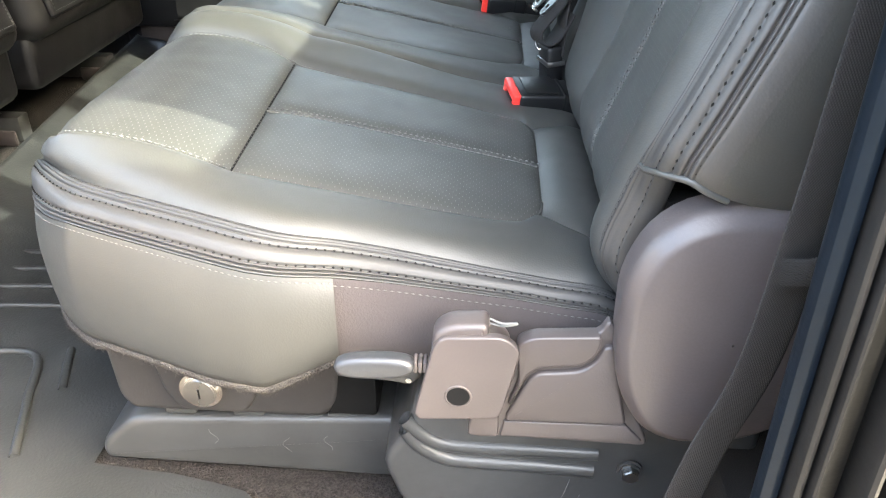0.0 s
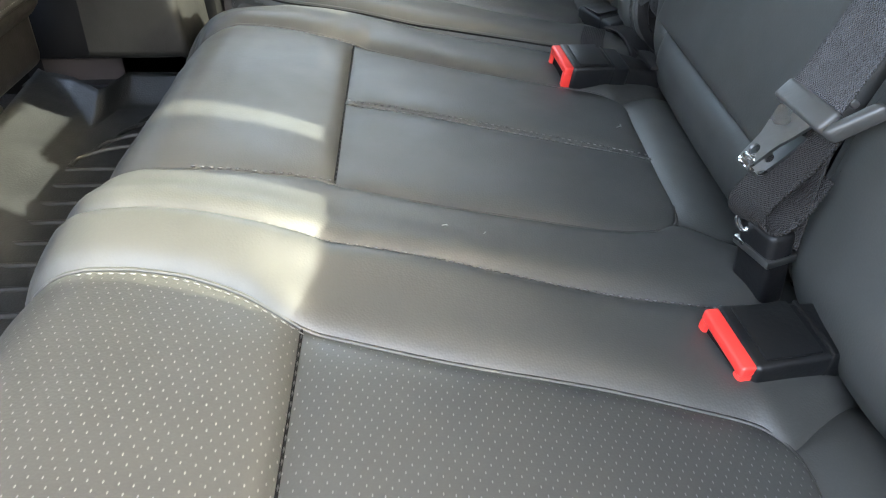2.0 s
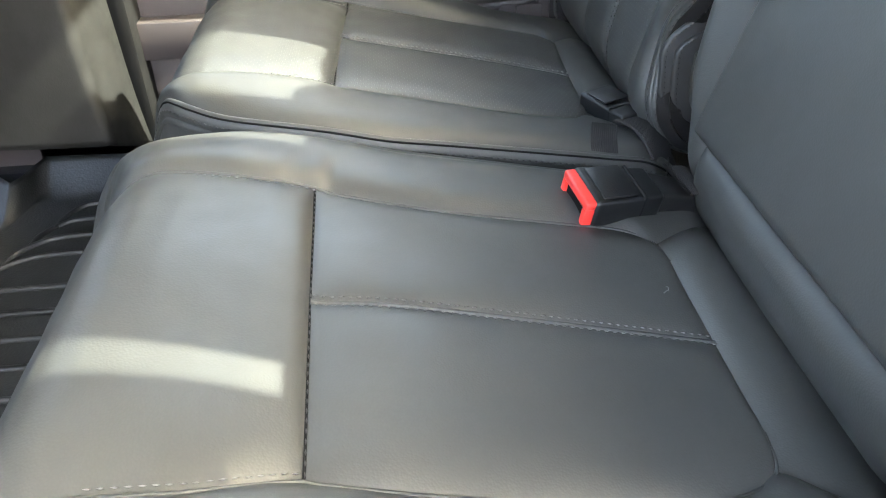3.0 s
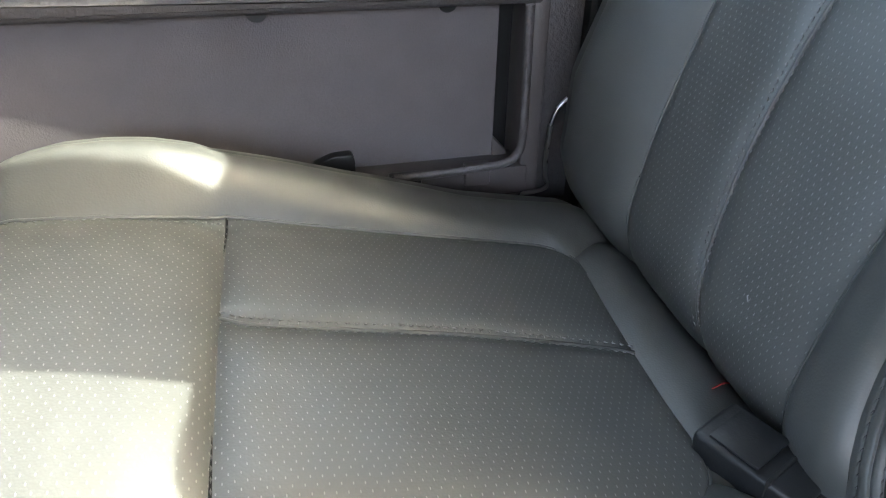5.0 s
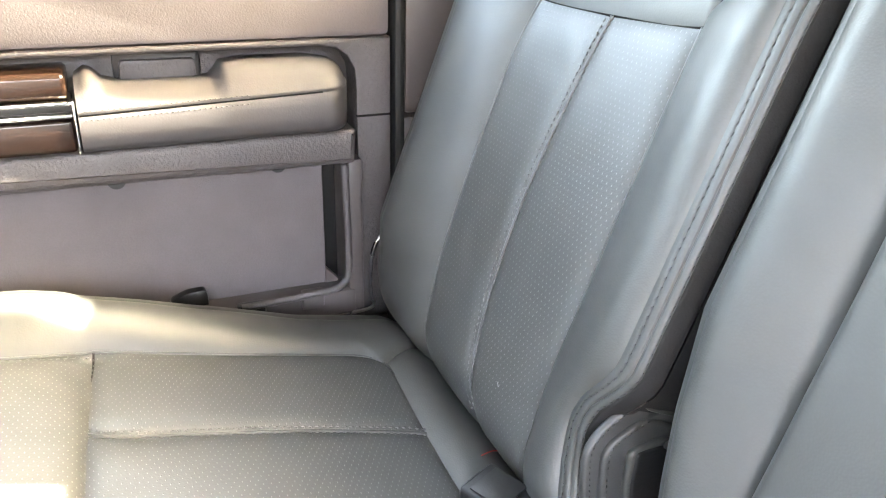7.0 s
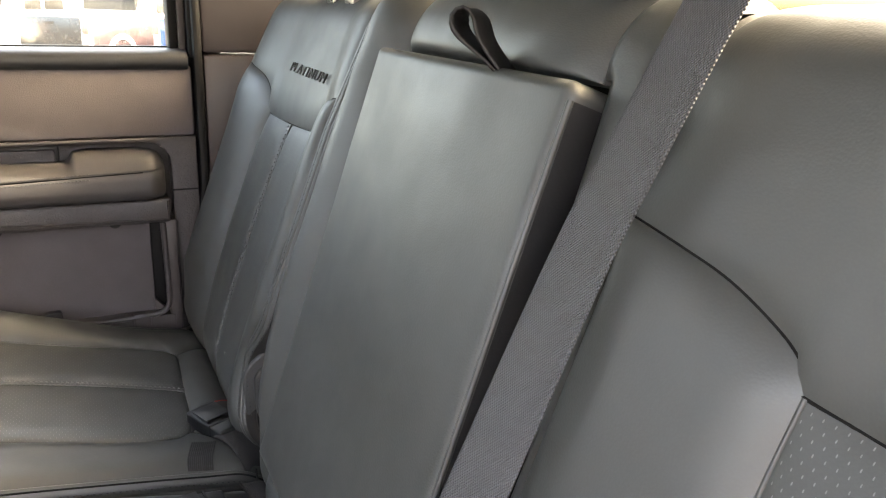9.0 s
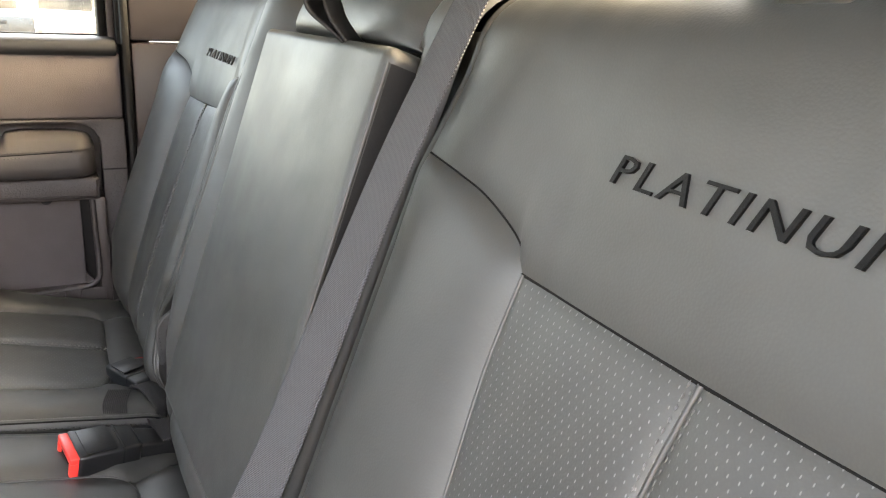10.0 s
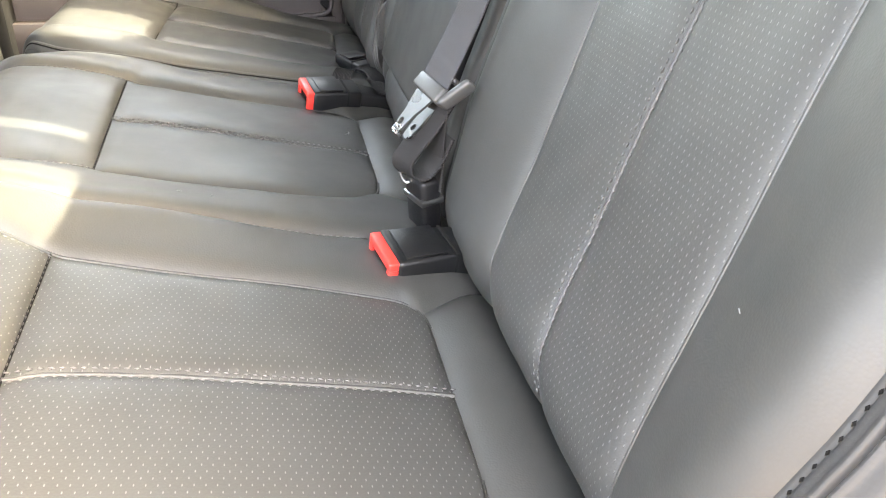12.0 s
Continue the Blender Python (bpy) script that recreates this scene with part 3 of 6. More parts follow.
hem_line, _ = rim_line(front_skirt, 1, 0.031, -0.140, 90, steep=True)
hem_pts = []
for p in hem_line:
    hem_pts.append((p[0], p[1], edge_z(p[0]) + corner(p[0], 0.0, hem(p[0], p[1], -0.142))[1] - 0.001))
tube("felt_hem", hem_pts, 0.0038, FELT_HEM, skirt, "frayed grey-brown felt hem", samples=120)
rnd = random.Random(5)
V, F = [], []
hp = spline(hem_pts, 400)
for k in range(2600):
    p = Vector(hp[rnd.randrange(400)]) + Vector((rnd.uniform(-0.003, 0.003), rnd.uniform(-0.004, 0.002), rnd.uniform(-0.003, 0.003)))
    d = Vector((rnd.gauss(0, 0.7), -0.5 + rnd.gauss(0, 0.5), -0.6 + rnd.gauss(0, 0.6))).normalized() * rnd.uniform(0.002, 0.0055)
    w = d.orthogonal().normalized() * 0.00022
    n = len(V)
    V += [p - w, p + w, p + d.cross(w).normalized() * 0.0003, p + d]
    F += [(n, n + 1, n + 3), (n + 1, n + 2, n + 3), (n + 2, n, n + 3)]
mesh_object("frayed_fringe", V, F, FELT_HEM, skirt, "loose felt fibres along the hem")


def front_face(root, y0, y1):
    ys = np.linspace(y0, y1, 40)
    prof = [(0.0, 0.440), (-0.003, 0.425), (-0.003, 0.40), (0.004, 0.36), (0.02, 0.335), (0.06, 0.33)]
    sheet("front_face", [[Vector((FRONT + dx, y, z)) for dx, z in prof] for y in ys], LEATHER, root, flip=True)


front_face(bench, 0.68, 1.375)
ROLL = [(0.0, 0.0), (0.006, -0.0005), (0.012, -0.003), (0.018, -0.009), (0.022, -0.018), (0.024, -0.035), (0.022, -0.07), (0.018, -0.12)]
rim("side_roll", B_OUT, ROLL, LEATHER, bench, -1, n=90)

far_seat = thing("bench_cushion_narrow", "black leather single bench cushion with perforated insert beside the far door", "seat cushion")
seat_tops(far_seat, C_OUT, C_FRONT_NEAR, C_INS_NEAR, C_MID, C_INS_FAR, C_FRONT_FAR, C_FAR_OUT, PERF, PERF)
rim("welted_border", C_OUT, [(0.0, 0.0), (0.001, 0.002), (0.003, 0.0028), (0.005, 0.0018), (0.0055, -0.001), (0.008, -0.003), (0.009, -0.008), (0.0085, -0.012), (0.007, -0.014), (0.0085, -0.0155), (0.0100, -0.018), (0.009, -0.0215)], LEATHER, far_seat, 1)
c_front, c_rear = split(C_OUT, -0.285)
c_front = c_front + c_rear[:1]
low = [(0.009, -0.0215), (0.011, -0.03), (0.012, -0.06), (0.010, -0.12)]
rim("side_skirt", c_front, low, LEATHER, far_seat, 1, "smooth leather skirt", n=50)
rim("carpet_gusset", c_rear, low, TRIM_CLOTH, far_seat, 1, "brown-grey cloth gusset", n=50)
pts, ups = rim_line(C_OUT, 1, 0.0088, -0.0075)
stitches("stitching", pts, ups, THREAD_DARK, far_seat, gap=0.0062, wide=0.002)
tube("seam_line", rim_line(C_OUT, 1, 0.0054, -0.0004)[0], 0.0011, SEAM, far_seat, n=6, samples=140)
pts, ups = rim_line(c_rear, 1, 0.0110, -0.0255)
stitches("stitching", pts, ups, THREAD, far_seat, gap=0.0062)
front_face(far_seat, 1.545, 1.80)
rim("side_roll", C_FAR_OUT, [(0.0, 0.0), (0.007, 0.001), (0.016, -0.001), (0.024, -0.007), (0.029, -0.017), (0.031, -0.035), (0.029, -0.07), (0.022, -0.12)], LEATHER, far_seat, -1, n=90)

# ---- backrests ----
B_ORG, B_UP, B_OUTW = Vector((0.096, 0, 0.460)), Vector((0.342, 0, 0.940)), Vector((-0.940, 0, 0.342))
S_TOP, R_TOP, R_LOW, S_BEND = 0.492, 0.050, 0.055, 0.046


def s_of(z):
    return (z - 0.460) / 0.940


def swell(y, s):
    """The outer backrest: its insert lies back a little, both its bolsters stand proud."""
    k = float(np.interp(s, [0.04, 0.12, 0.40, 0.47], [0.0, 1.0, 1.0, 0.0]))
    w = float(np.interp(s, [-0.03, 0.03, 0.09, 0.30, 0.36, 0.41, 0.46, 0.54], [0.0, 0.8, 1.0, 1.0, 0.90, 0.70, 0.52, 0.30]))
    y_in = float(np.interp(s, [0.37, 0.45], [0.605, 0.560]))
    return k * float(np.interp(y, [0.60, 0.66, 0.84, 0.90, 0.985], [0.0, -0.004, -0.008, 0.0, 0.010])) + w * 0.026 * ease((y_in - y) / (y_in - 0.510))


def swell_far(y, s):
    """The single backrest's bolsters stand proud."""
    w = float(np.interp(s, [0.0, 0.05, 0.10, 0.38, 0.52], [0.0, 0.4, 1.0, 1.0, 0.4]))
    return w * (0.018 * ease((1.556 - y) / 0.075) + 0.026 * ease((y - 1.735) / 0.135))


def back_point(y, s, h=0.0):
    """A point of the backrests: y across, s up along the face, h out of it; rolled back above and below."""
    if s > S_TOP:
        a = (s - S_TOP) / R_TOP
        p = B_ORG + B_UP * S_TOP - B_OUTW * R_TOP + (B_OUTW * math.cos(a) + B_UP * math.sin(a)) * max(0.0, R_TOP + h) + B_OUTW * min(0.0, R_TOP + h)
    elif s < S_BEND:
        a = (S_BEND - s) / R_LOW
        p = B_ORG + B_UP * S_BEND - B_OUTW * R_LOW + (B_OUTW * math.cos(a) - B_UP * math.sin(a)) * (R_LOW + h)
    else:
        p = B_ORG + B_UP * s + B_OUTW * h
    return Vector((p.x, y, p.z))


def on_back(y, s, h=0.0):
    """The same with the swell of the two outer backrests."""
    return back_point(y, s, h + (swell(y, s) if y < 1.002 else swell_far(y, s) if y > 1.44 else 0.0))


def on_middle(y, s, h=0.0):
    """The same for the middle backrest, whose far bolster stands proud."""
    return back_point(y, s, h + 0.015 * ease((y - 1.362) / 0.055) * ease((s - 0.02) / 0.09))


def zz(line):
    return [(y, s_of(z)) for y, z in line]


S_END = S_TOP + R_TOP * 2.4
S_LOW = -0.060


TUCK_A = ([0.02, 0.05, 0.08, 0.12, 0.16, 0.21], [0.026, 0.025, 0.020, 0.010, 0.004, 0.0])
TUCK_C = ([0.030, 0.044, 0.062, 0.091, 0.113, 0.131, 0.142, 0.152], [0.010, 0.016, 0.022, 0.0275, 0.0225, 0.0095, 0.003, 0.0])


def tuck(y, s):
    """The inboard edges draw in above the cushion."""
    return float(np.interp(s, *(TUCK_A if y < 1.0 else TUCK_C)))


def back_face(root, y0, y1, i0, mid, i1, seam0, seam1, ins_mat, flip=False):
    """i0, mid, i1: lines of the insert from below upwards; seam0, seam1: from the insert's corners out to the sides."""
    lo = S_LOW
    panel("insert_panel", [(i0[0][0], lo)] + i0, [(mid[0][0], lo)] + mid, on_back, 0.005, ins_mat, root, nu=60, nv=20)
    insert = panel("insert_panel", [(mid[0][0], lo)] + mid, [(i1[0][0], lo)] + i1, on_back, 0.005, ins_mat, root, nu=60, nv=20)
    for edge, ins, seam, first in ((y0, i0, seam0, True), (y1, i1, seam1, False)):
        outer = [(edge + (tuck(edge, q) if first else 0.0), q) for q in np.linspace(lo, seam[-1][1], 44)]
        inner = [(ins[0][0], lo)] + ins + seam[1:]
        a, b = (outer, inner) if first else (inner, outer)
        panel("bolster", a, b, on_back, 0.010, LEATHER, root, nu=90, nv=18, k=3.5)
    lower = seam0[::-1] + [mid[-1]] + seam1
    upper = [(y0, S_END), ((y0 + y1) / 2, S_END), (y1, S_END)]
    panel("upper_panel", lower, upper, on_back, 0.006, LEATHER, root, nu=130, nv=44, k=6.0, flip=True, even=True)
    for line in (seam0[::-1] + [mid[-1]] + seam1,):
        tube("seam_piping", [on_back(y, s, -0.0004) for y, s in spline(line, 100)], 0.0011, SEAM, root, n=6, samples=140)
    double_stitch(mid, on_back, insert, up=tuple(B_OUTW))
    for line in (i0, i1):
        tube("seam_piping", [on_back(y, s, 0.0) for y, s in spline(line, 80)], 0.0014, LEATHER, root, n=6, samples=100)


def back_side(root, y, side, profile, material, s0=S_LOW, s1=S_END, name="side_panel", label=""):
    P = [[on_back(y + (tuck(y, s) if side < 0 else 0.0) + side * o, s, h) for o, h in profile] for s in np.linspace(s0, s1, 90)]
    return sheet(name, P, material, root, label, flip=side > 0)


def back_plate(root, y0, y1):
    P = [[B_ORG + B_UP * s - B_OUTW * 0.100 + Vector((0, y, 0)) for s in (-0.02, 0.2, 0.4, S_TOP + 0.05)] for y in (y0, y1)]
    sheet("rear_shell", P, BLACK, root)


A_I0 = zz([(0.598, 0.47), (0.606, 0.535), (0.611, 0.62), (0.617, 0.70), (0.617, 0.803)])
A_I1 = zz([(0.828, 0.47), (0.845, 0.53), (0.852, 0.60), (0.857, 0.68), (0.863, 0.75), (0.862, 0.805)])
A_IM = zz([(0.709, 0.47), (0.726, 0.53), (0.733, 0.60), (0.735, 0.68), (0.733, 0.75), (0.727, 0.801)])
A_S0 = zz([(0.617, 0.803), (0.612, 0.818), (0.599, 0.834), (0.570, 0.847), (0.530, 0.853), (0.495, 0.856)])
A_S1 = zz([(0.862, 0.805), (0.867, 0.8145), (0.881, 0.8238), (0.914, 0.8355), (0.947, 0.8415), (0.985, 0.847)])
back_a = thing("backrest_wide_outer", "black leather outer backrest with perforated insert and embroidered lettering", "seat backrest")
back_face(back_a, 0.495, 0.985, A_I0, A_IM, A_I1, A_S0, A_S1, PERF)
A_BAND = welted([(0.0, 0.0), (0.010, 0.0030), (0.020, 0.0035), (0.028, 0.0020), (0.034, -0.0015), (0.037, -0.0045), (0.041, -0.0090), (0.045, -0.0145), (0.0475, -0.0200), (0.0490, -0.0265), (0.0495, -0.0330)],
                [(0.0035, 0.0014, -0.0010), (0.0125, 0.0020, 0.0012), (0.0150, 0.0008, -0.0020), (0.0175, 0.0020, 0.0012), (0.0290, 0.0014, -0.0010), (0.0350, 0.0040, 0.0006),
                 (0.0405, 0.0014, -0.0010), (0.0450, 0.0022, 0.0008), (0.0475, 0.0008, -0.0022), (0.0493, 0.0010, 0.0006), (0.0508, 0.0007, -0.0012), (0.0530, 0.0020, 0.0008), (0.0552, 0.0013, -0.0008)], 70)
A_EDGE = 0.495


def side_foot(o, h):
    """How far up the border and the side panel end, above the recliner cover."""
    return float(np.interp(o - h, [0.012, 0.030, 0.060, 0.085, 0.105, 0.16], [0.103, 0.109, 0.117, 0.114, 0.114, 0.130]))


def band_point(o, h, s):
    """A place on the outer border; below, it narrows into a roll."""
    k = 1.0 - ease((s - 0.075) / 0.055)
    return on_back(A_EDGE + tuck(A_EDGE, s) - o * (1 - 0.38 * k), s, h - k * 0.012 * o / 0.03)


inner_band = [q for q in A_BAND if q[0] <= 0.0305]
outer_band = inner_band[-1:] + [q for q in A_BAND if q[0] > 0.0305]
a_border = sheet("welted_border", [[band_point(o, h, s) for o, h in inner_band] for s in np.linspace(S_LOW, S_END, 130)], LEATHER_BAND, back_a, "grained leather border with welts")
sheet("welted_border", [[band_point(o, h, side_foot(o, h) + (S_END - side_foot(o, h)) * u) for o, h in outer_band] for u in np.linspace(0, 1, 100)], LEATHER_BAND, back_a)
A_SIDE = [A_BAND[-1], (0.0490, -0.042), (0.0465, -0.055), (0.0435, -0.070), (0.0405, -0.090), (0.037, -0.11), (0.032, -0.14), (0.030, -0.20)]
sheet("side_panel", [[band_point(o, h, side_foot(o, h) + (S_END - side_foot(o, h)) * u) for o, h in A_SIDE] for u in np.linspace(0, 1, 100)], LEATHER, back_a)
o_end, h_end = inner_band[-1]
sheet("lower_flap", [[band_point(o_end + o, h_end + h, s) for o, h in ((0.0, 0.0), (0.0020, -0.004), (0.0020, -0.011), (-0.002, -0.015), (-0.008, -0.018), (-0.020, -0.020))] for s in np.linspace(S_LOW, 0.108, 40)], LEATHER_BAND, back_a)
for o, h, low_s in ((0.0033, 0.0006, -0.04), (0.0283, 0.0012, -0.04), (0.0375, -0.0050, 0.114), (0.0455, -0.0160, 0.119)):
    line = [band_point(o, h, q) for q in np.linspace(low_s, S_END - 0.02, 160)]
    up = (-0.94, -0.3, 0.34) if o < 0.03 else (-0.6, -0.7, 0.2)
    stitches("stitching", line, up, SEAM, a_border, gap=0.0068, long=0.0030, wide=0.0014, high=0.0003, label="dark pinched stitch holes")
foot = [(0.0100, 0.0030), (0.020, 0.0030), (0.030, 0.0005), (0.0375, -0.0050), (0.045, -0.0145), (0.0490, -0.0265), (0.0490, -0.040)]
tube("lower_edge_piping", [band_point(o, h, side_foot(o, h) - 0.0015) for o, h in foot], 0.0025, LEATHER, back_a, samples=60)
# near-black box that fills the open seam with shade
box("inner_dark_filler", 0.118, 0.250, 0.498, 0.520, 0.44, 0.541, SEAM, back_a, 0.004, "near-black filler for the shade inside the open side seam")
back_side(back_a, 0.985, 1, [(0.0, 0.0), (0.004, 0.0015), (0.008, -0.001), (0.010, -0.006), (0.009, -0.012), (0.006, -0.05), (0.004, -0.12)], LEATHER)
stitches("stitching", [on_back(0.976, s, 0.0035) for s in np.linspace(0, 0.38, 120)], tuple(B_OUTW), THREAD_DARK, back_a, gap=0.0075, wide=0.0008, high=0.0004)
back_plate(back_a, 0.475, 0.99)

C_I0 = zz([(1.546, 0.47), (1.556, 0.56), (1.558, 0.70), (1.556, 0.806)])
C_I1 = zz([(1.752, 0.47), (1.768, 0.55), (1.774, 0.65), (1.773, 0.75), (1.764, 0.800)])
C_IM = zz([(1.640, 0.47), (1.660, 0.52), (1.674, 0.58), (1.677, 0.66), (1.668, 0.74), (1.657, 0.800)])
C_S0 = zz([(1.556, 0.806), (1.550, 0.822), (1.532, 0.838), (1.510, 0.845), (1.481, 0.848)])
C_S1 = zz([(1.764, 0.800), (1.770, 0.815), (1.784, 0.830), (1.815, 0.844), (1.880, 0.853)])
back_c = thing("backrest_narrow", "black leather single backrest with perforated insert and embroidered lettering", "seat backrest")
back_face(back_c, 1.481, 1.880, C_I0, C_IM, C_I1, C_S0, C_S1, PERF)
C_BAND = welted([(0.0, 0.0), (0.006, 0.0002), (0.012, -0.0010), (0.017, -0.0035), (0.0215, -0.0085), (0.0245, -0.0135), (0.026, -0.018)], [(0.0060, 0.0011, -0.0009), (0.0132, 0.0009, -0.0018), (0.0205, 0.0010, -0.0010)], 30)
c_light = [q for q in C_BAND if q[0] <= 0.0185]
c_dark = c_light[-1:] + [q for q in C_BAND if q[0] > 0.0185]
back_side(back_c, 1.481, -1, c_light, LEATHER, name="welted_border")
back_side(back_c, 1.481, -1, c_dark, SIDE_CLOTH, name="side_edge")
back_side(back_c, 1.481, -1, [(0.026, -0.018), (0.027, -0.03), (0.027, -0.07), (0.022, -0.13)], SIDE_CLOTH, s0=0.126, label="dark brown cloth side panel")
back_side(back_c, 1.481, -1, [(0.026, -0.018), (0.025, -0.024), (0.020, -0.034)], SIDE_CLOTH, s1=0.126, name="lower_flap")
for material, h0, path in ((SIDE_CLOTH, -0.010, [(1.481, 0.126), (1.487, 0.115), (1.4932, 0.097), (1.4951, 0.075), (1.4878, 0.056), (1.482, 0.036), (1.480, 0.01)]),
                           (LEATHER_BAND, -0.020, [(1.471, 0.126), (1.478, 0.117), (1.4874, 0.0997), (1.4911, 0.078), (1.487, 0.062), (1.480, 0.042), (1.478, 0.01)]),
                           (LEATHER, -0.035, [(1.452, 0.124), (1.4605, 0.1114), (1.4719, 0.093), (1.4808, 0.077), (1.4833, 0.0606), (1.479, 0.042), (1.477, 0.01)])):
    c = spline(path, 50)
    sheet("lower_flap", [[on_back(y + a, s, h0 - swell_far(y, s) + b) for a, b in ((0.003, -0.008), (0.0008, -0.001), (-0.001, 0.0004), (-0.0032, 0.0), (-0.0042, -0.003), (-0.005, -0.010), (-0.007, -0.024))] for y, s in c], material, back_c)
for o, h in ((0.0060, -0.0002), (0.0180, -0.0048)):
    stitches("stitching", [on_back(1.481 + tuck(1.481, s) - o, s, h) for s in np.linspace(-0.04, S_END - 0.02, 120)], (-0.6, -0.7, 0.2), THREAD_DARK, back_c, gap=0.0068, long=0.0042, wide=0.0014, high=0.0006, tilt=0.3)
back_side(back_c, 1.880, 1, [(0.0, 0.0), (0.010, -0.001), (0.020, -0.006), (0.028, -0.016), (0.032, -0.03), (0.032, -0.06), (0.026, -0.13)], LEATHER)
back_plate(back_c, 1.475, 1.90)


def corner_in(s, top, r):
    """How far a rounded upper corner of radius r draws in at a height."""
    d = min(r, max(0.0, s - (top - r)))
    return r - math.sqrt(max(0.0, r * r - d * d)) if r > 0 else 0.0


def block(name, y0, y1, s0, s1, H, r, material, parent, label="", n=26, crown=0.0, base=0.0, taper=0.0, turn=0.0):
    """A padded block standing out of the backrest."""
    def axis(a, b):
        out = [(a, base), (a, H - r)]
        out += [(a + r - r * math.cos(t), H - r + r * math.sin(t)) for t in np.linspace(0.15, math.pi / 2, 7)]
        out += [(v, H) for v in np.linspace(a + r, b - r, n)[1:-1]]
        out += [(b - r + r * math.sin(t), H - r + r * math.cos(t)) for t in np.linspace(0, math.pi / 2 - 0.15, 7)]
        return out + [(b, H - r), (b, base)]
    ya, sa = axis(y0, y1), axis(s0, s1)
    P = []
    for y, hy in ya:
        row = []
        for s, hs in sa:
            h = min(hy, hs)
            u, v = (y - y0) / (y1 - y0), (s - s0) / (s1 - s0)
            h += crown * 16 * u * (1 - u) * v * (1 - v) * (h > base + 0.001)
            h += wob((y, s, 2), 18, 0.0012) if h > base + 0.002 else 0
            h *= 1.0 - taper * (1 - v)
            row.append(on_back(y + (1 - u) * corner_in(s, s1, turn), s, h))
        P.append(row)
    return sheet(name, P, material, parent, label)


back_b = thing("backrest_middle", "black leather middle backrest with fold-down armrest recess", "seat backrest")
B_EDGE = ([s_of(z) for z in (0.42, 0.455, 0.482, 0.540, 0.600, 0.660, 1.1)], [1.340, 1.348, 1.362, 1.401, 1.422, 1.436, 1.438])


def b_edge(s):
    return float(np.interp(s, *B_EDGE))


panel("side_strip", [(1.346, 0.045), (1.354, 0.1), (1.358, 0.2), (1.362, s_of(0.93)), (1.368, S_END)], [(b_edge(q), q) for q in np.linspace(0.010, S_END, 40)], on_middle, 0.016, LEATHER, back_b, nu=80, nv=18, k=4.0)
panel("side_strip", [(1.004, -0.03), (1.004, 0.3), (1.004, S_END)], [(1.031, -0.03), (1.033, 0.3), (1.045, s_of(0.90)), (1.052, s_of(0.912)), (1.058, S_TOP), (1.063, S_END)], on_back, 0.013, LEATHER, back_b, nu=60, nv=10)
panel("top_pad", [(1.046, s_of(0.909)), (1.055, S_TOP), (1.060, S_END)], [(1.362, s_of(0.909)), (1.364, S_TOP), (1.368, S_END)], on_back, 0.020, LEATHER, back_b, nu=50, nv=40, k=8.0)
# near-black sheet as painted shade behind the folded armrest
panel("recess_shade_panel", [(1.04, 0.0), (1.04, s_of(0.89))], [(1.33, 0.0), (1.33, s_of(0.89))], lambda y, s, h: on_back(y, s, -0.016), 0.0, SEAM, back_b, nu=10, nv=10)
block("lower_bolster", 1.030, 1.362, S_LOW + 0.01, s_of(0.522), 0.008, 0.030, LEATHER, back_b, crown=0.003, base=-0.03)
sheet("side_panel", [[on_middle(b_edge(q) + o, q, h) for o, h in ((0.0, 0.0), (0.005, -0.0015), (0.010, -0.006), (0.013, -0.014), (0.013, -0.06), (0.0, -0.12))] for q in np.linspace(S_LOW, S_END, 90)], LEATHER, back_b, flip=True)
back_plate(back_b, 1.0, 1.474)
armrest = block("folding_armrest", 1.042, 1.356, s_of(0.515), s_of(0.905), 0.037, 0.010, LEATHER, back_b, "padded fold-down armrest, folded up", crown=0.006, taper=0.45, base=-0.018, turn=0.013)
side = [(s, 0.037 * (1 - 0.45 * (1 - (s - s_of(0.515)) / (s_of(0.905) - s_of(0.515))))) for s in np.linspace(s_of(0.53), s_of(0.893), 60)]
draw = {s: corner_in(s, s_of(0.905), 0.013) for s, h in side}
# the shadow below the top pad is put into this side's colour
sheet("armrest_side", [[on_back(1.0415 + draw[s], s, -0.018), on_back(1.0400 + draw[s], s, h * 0.35), on_back(1.0415 + draw[s], s, h - 0.005)] for s, h in side], LEATHER_FRONT, back_b, "side of the armrest, near-black for the shade on it")
tube("armrest_piping", [on_back(1.0428 + draw[s], s, h - 0.0028) for s, h in side], 0.0021, LEATHER, back_b, n=6, samples=60)
loop = [(0.246, 1.138, 0.899), (0.229, 1.146, 0.917), (0.211, 1.156, 0.934), (0.206, 1.158, 0.945), (0.211, 1.155, 0.951), (0.218, 1.151, 0.946), (0.223, 1.148, 0.932), (0.233, 1.142, 0.916), (0.248, 1.137, 0.899)]


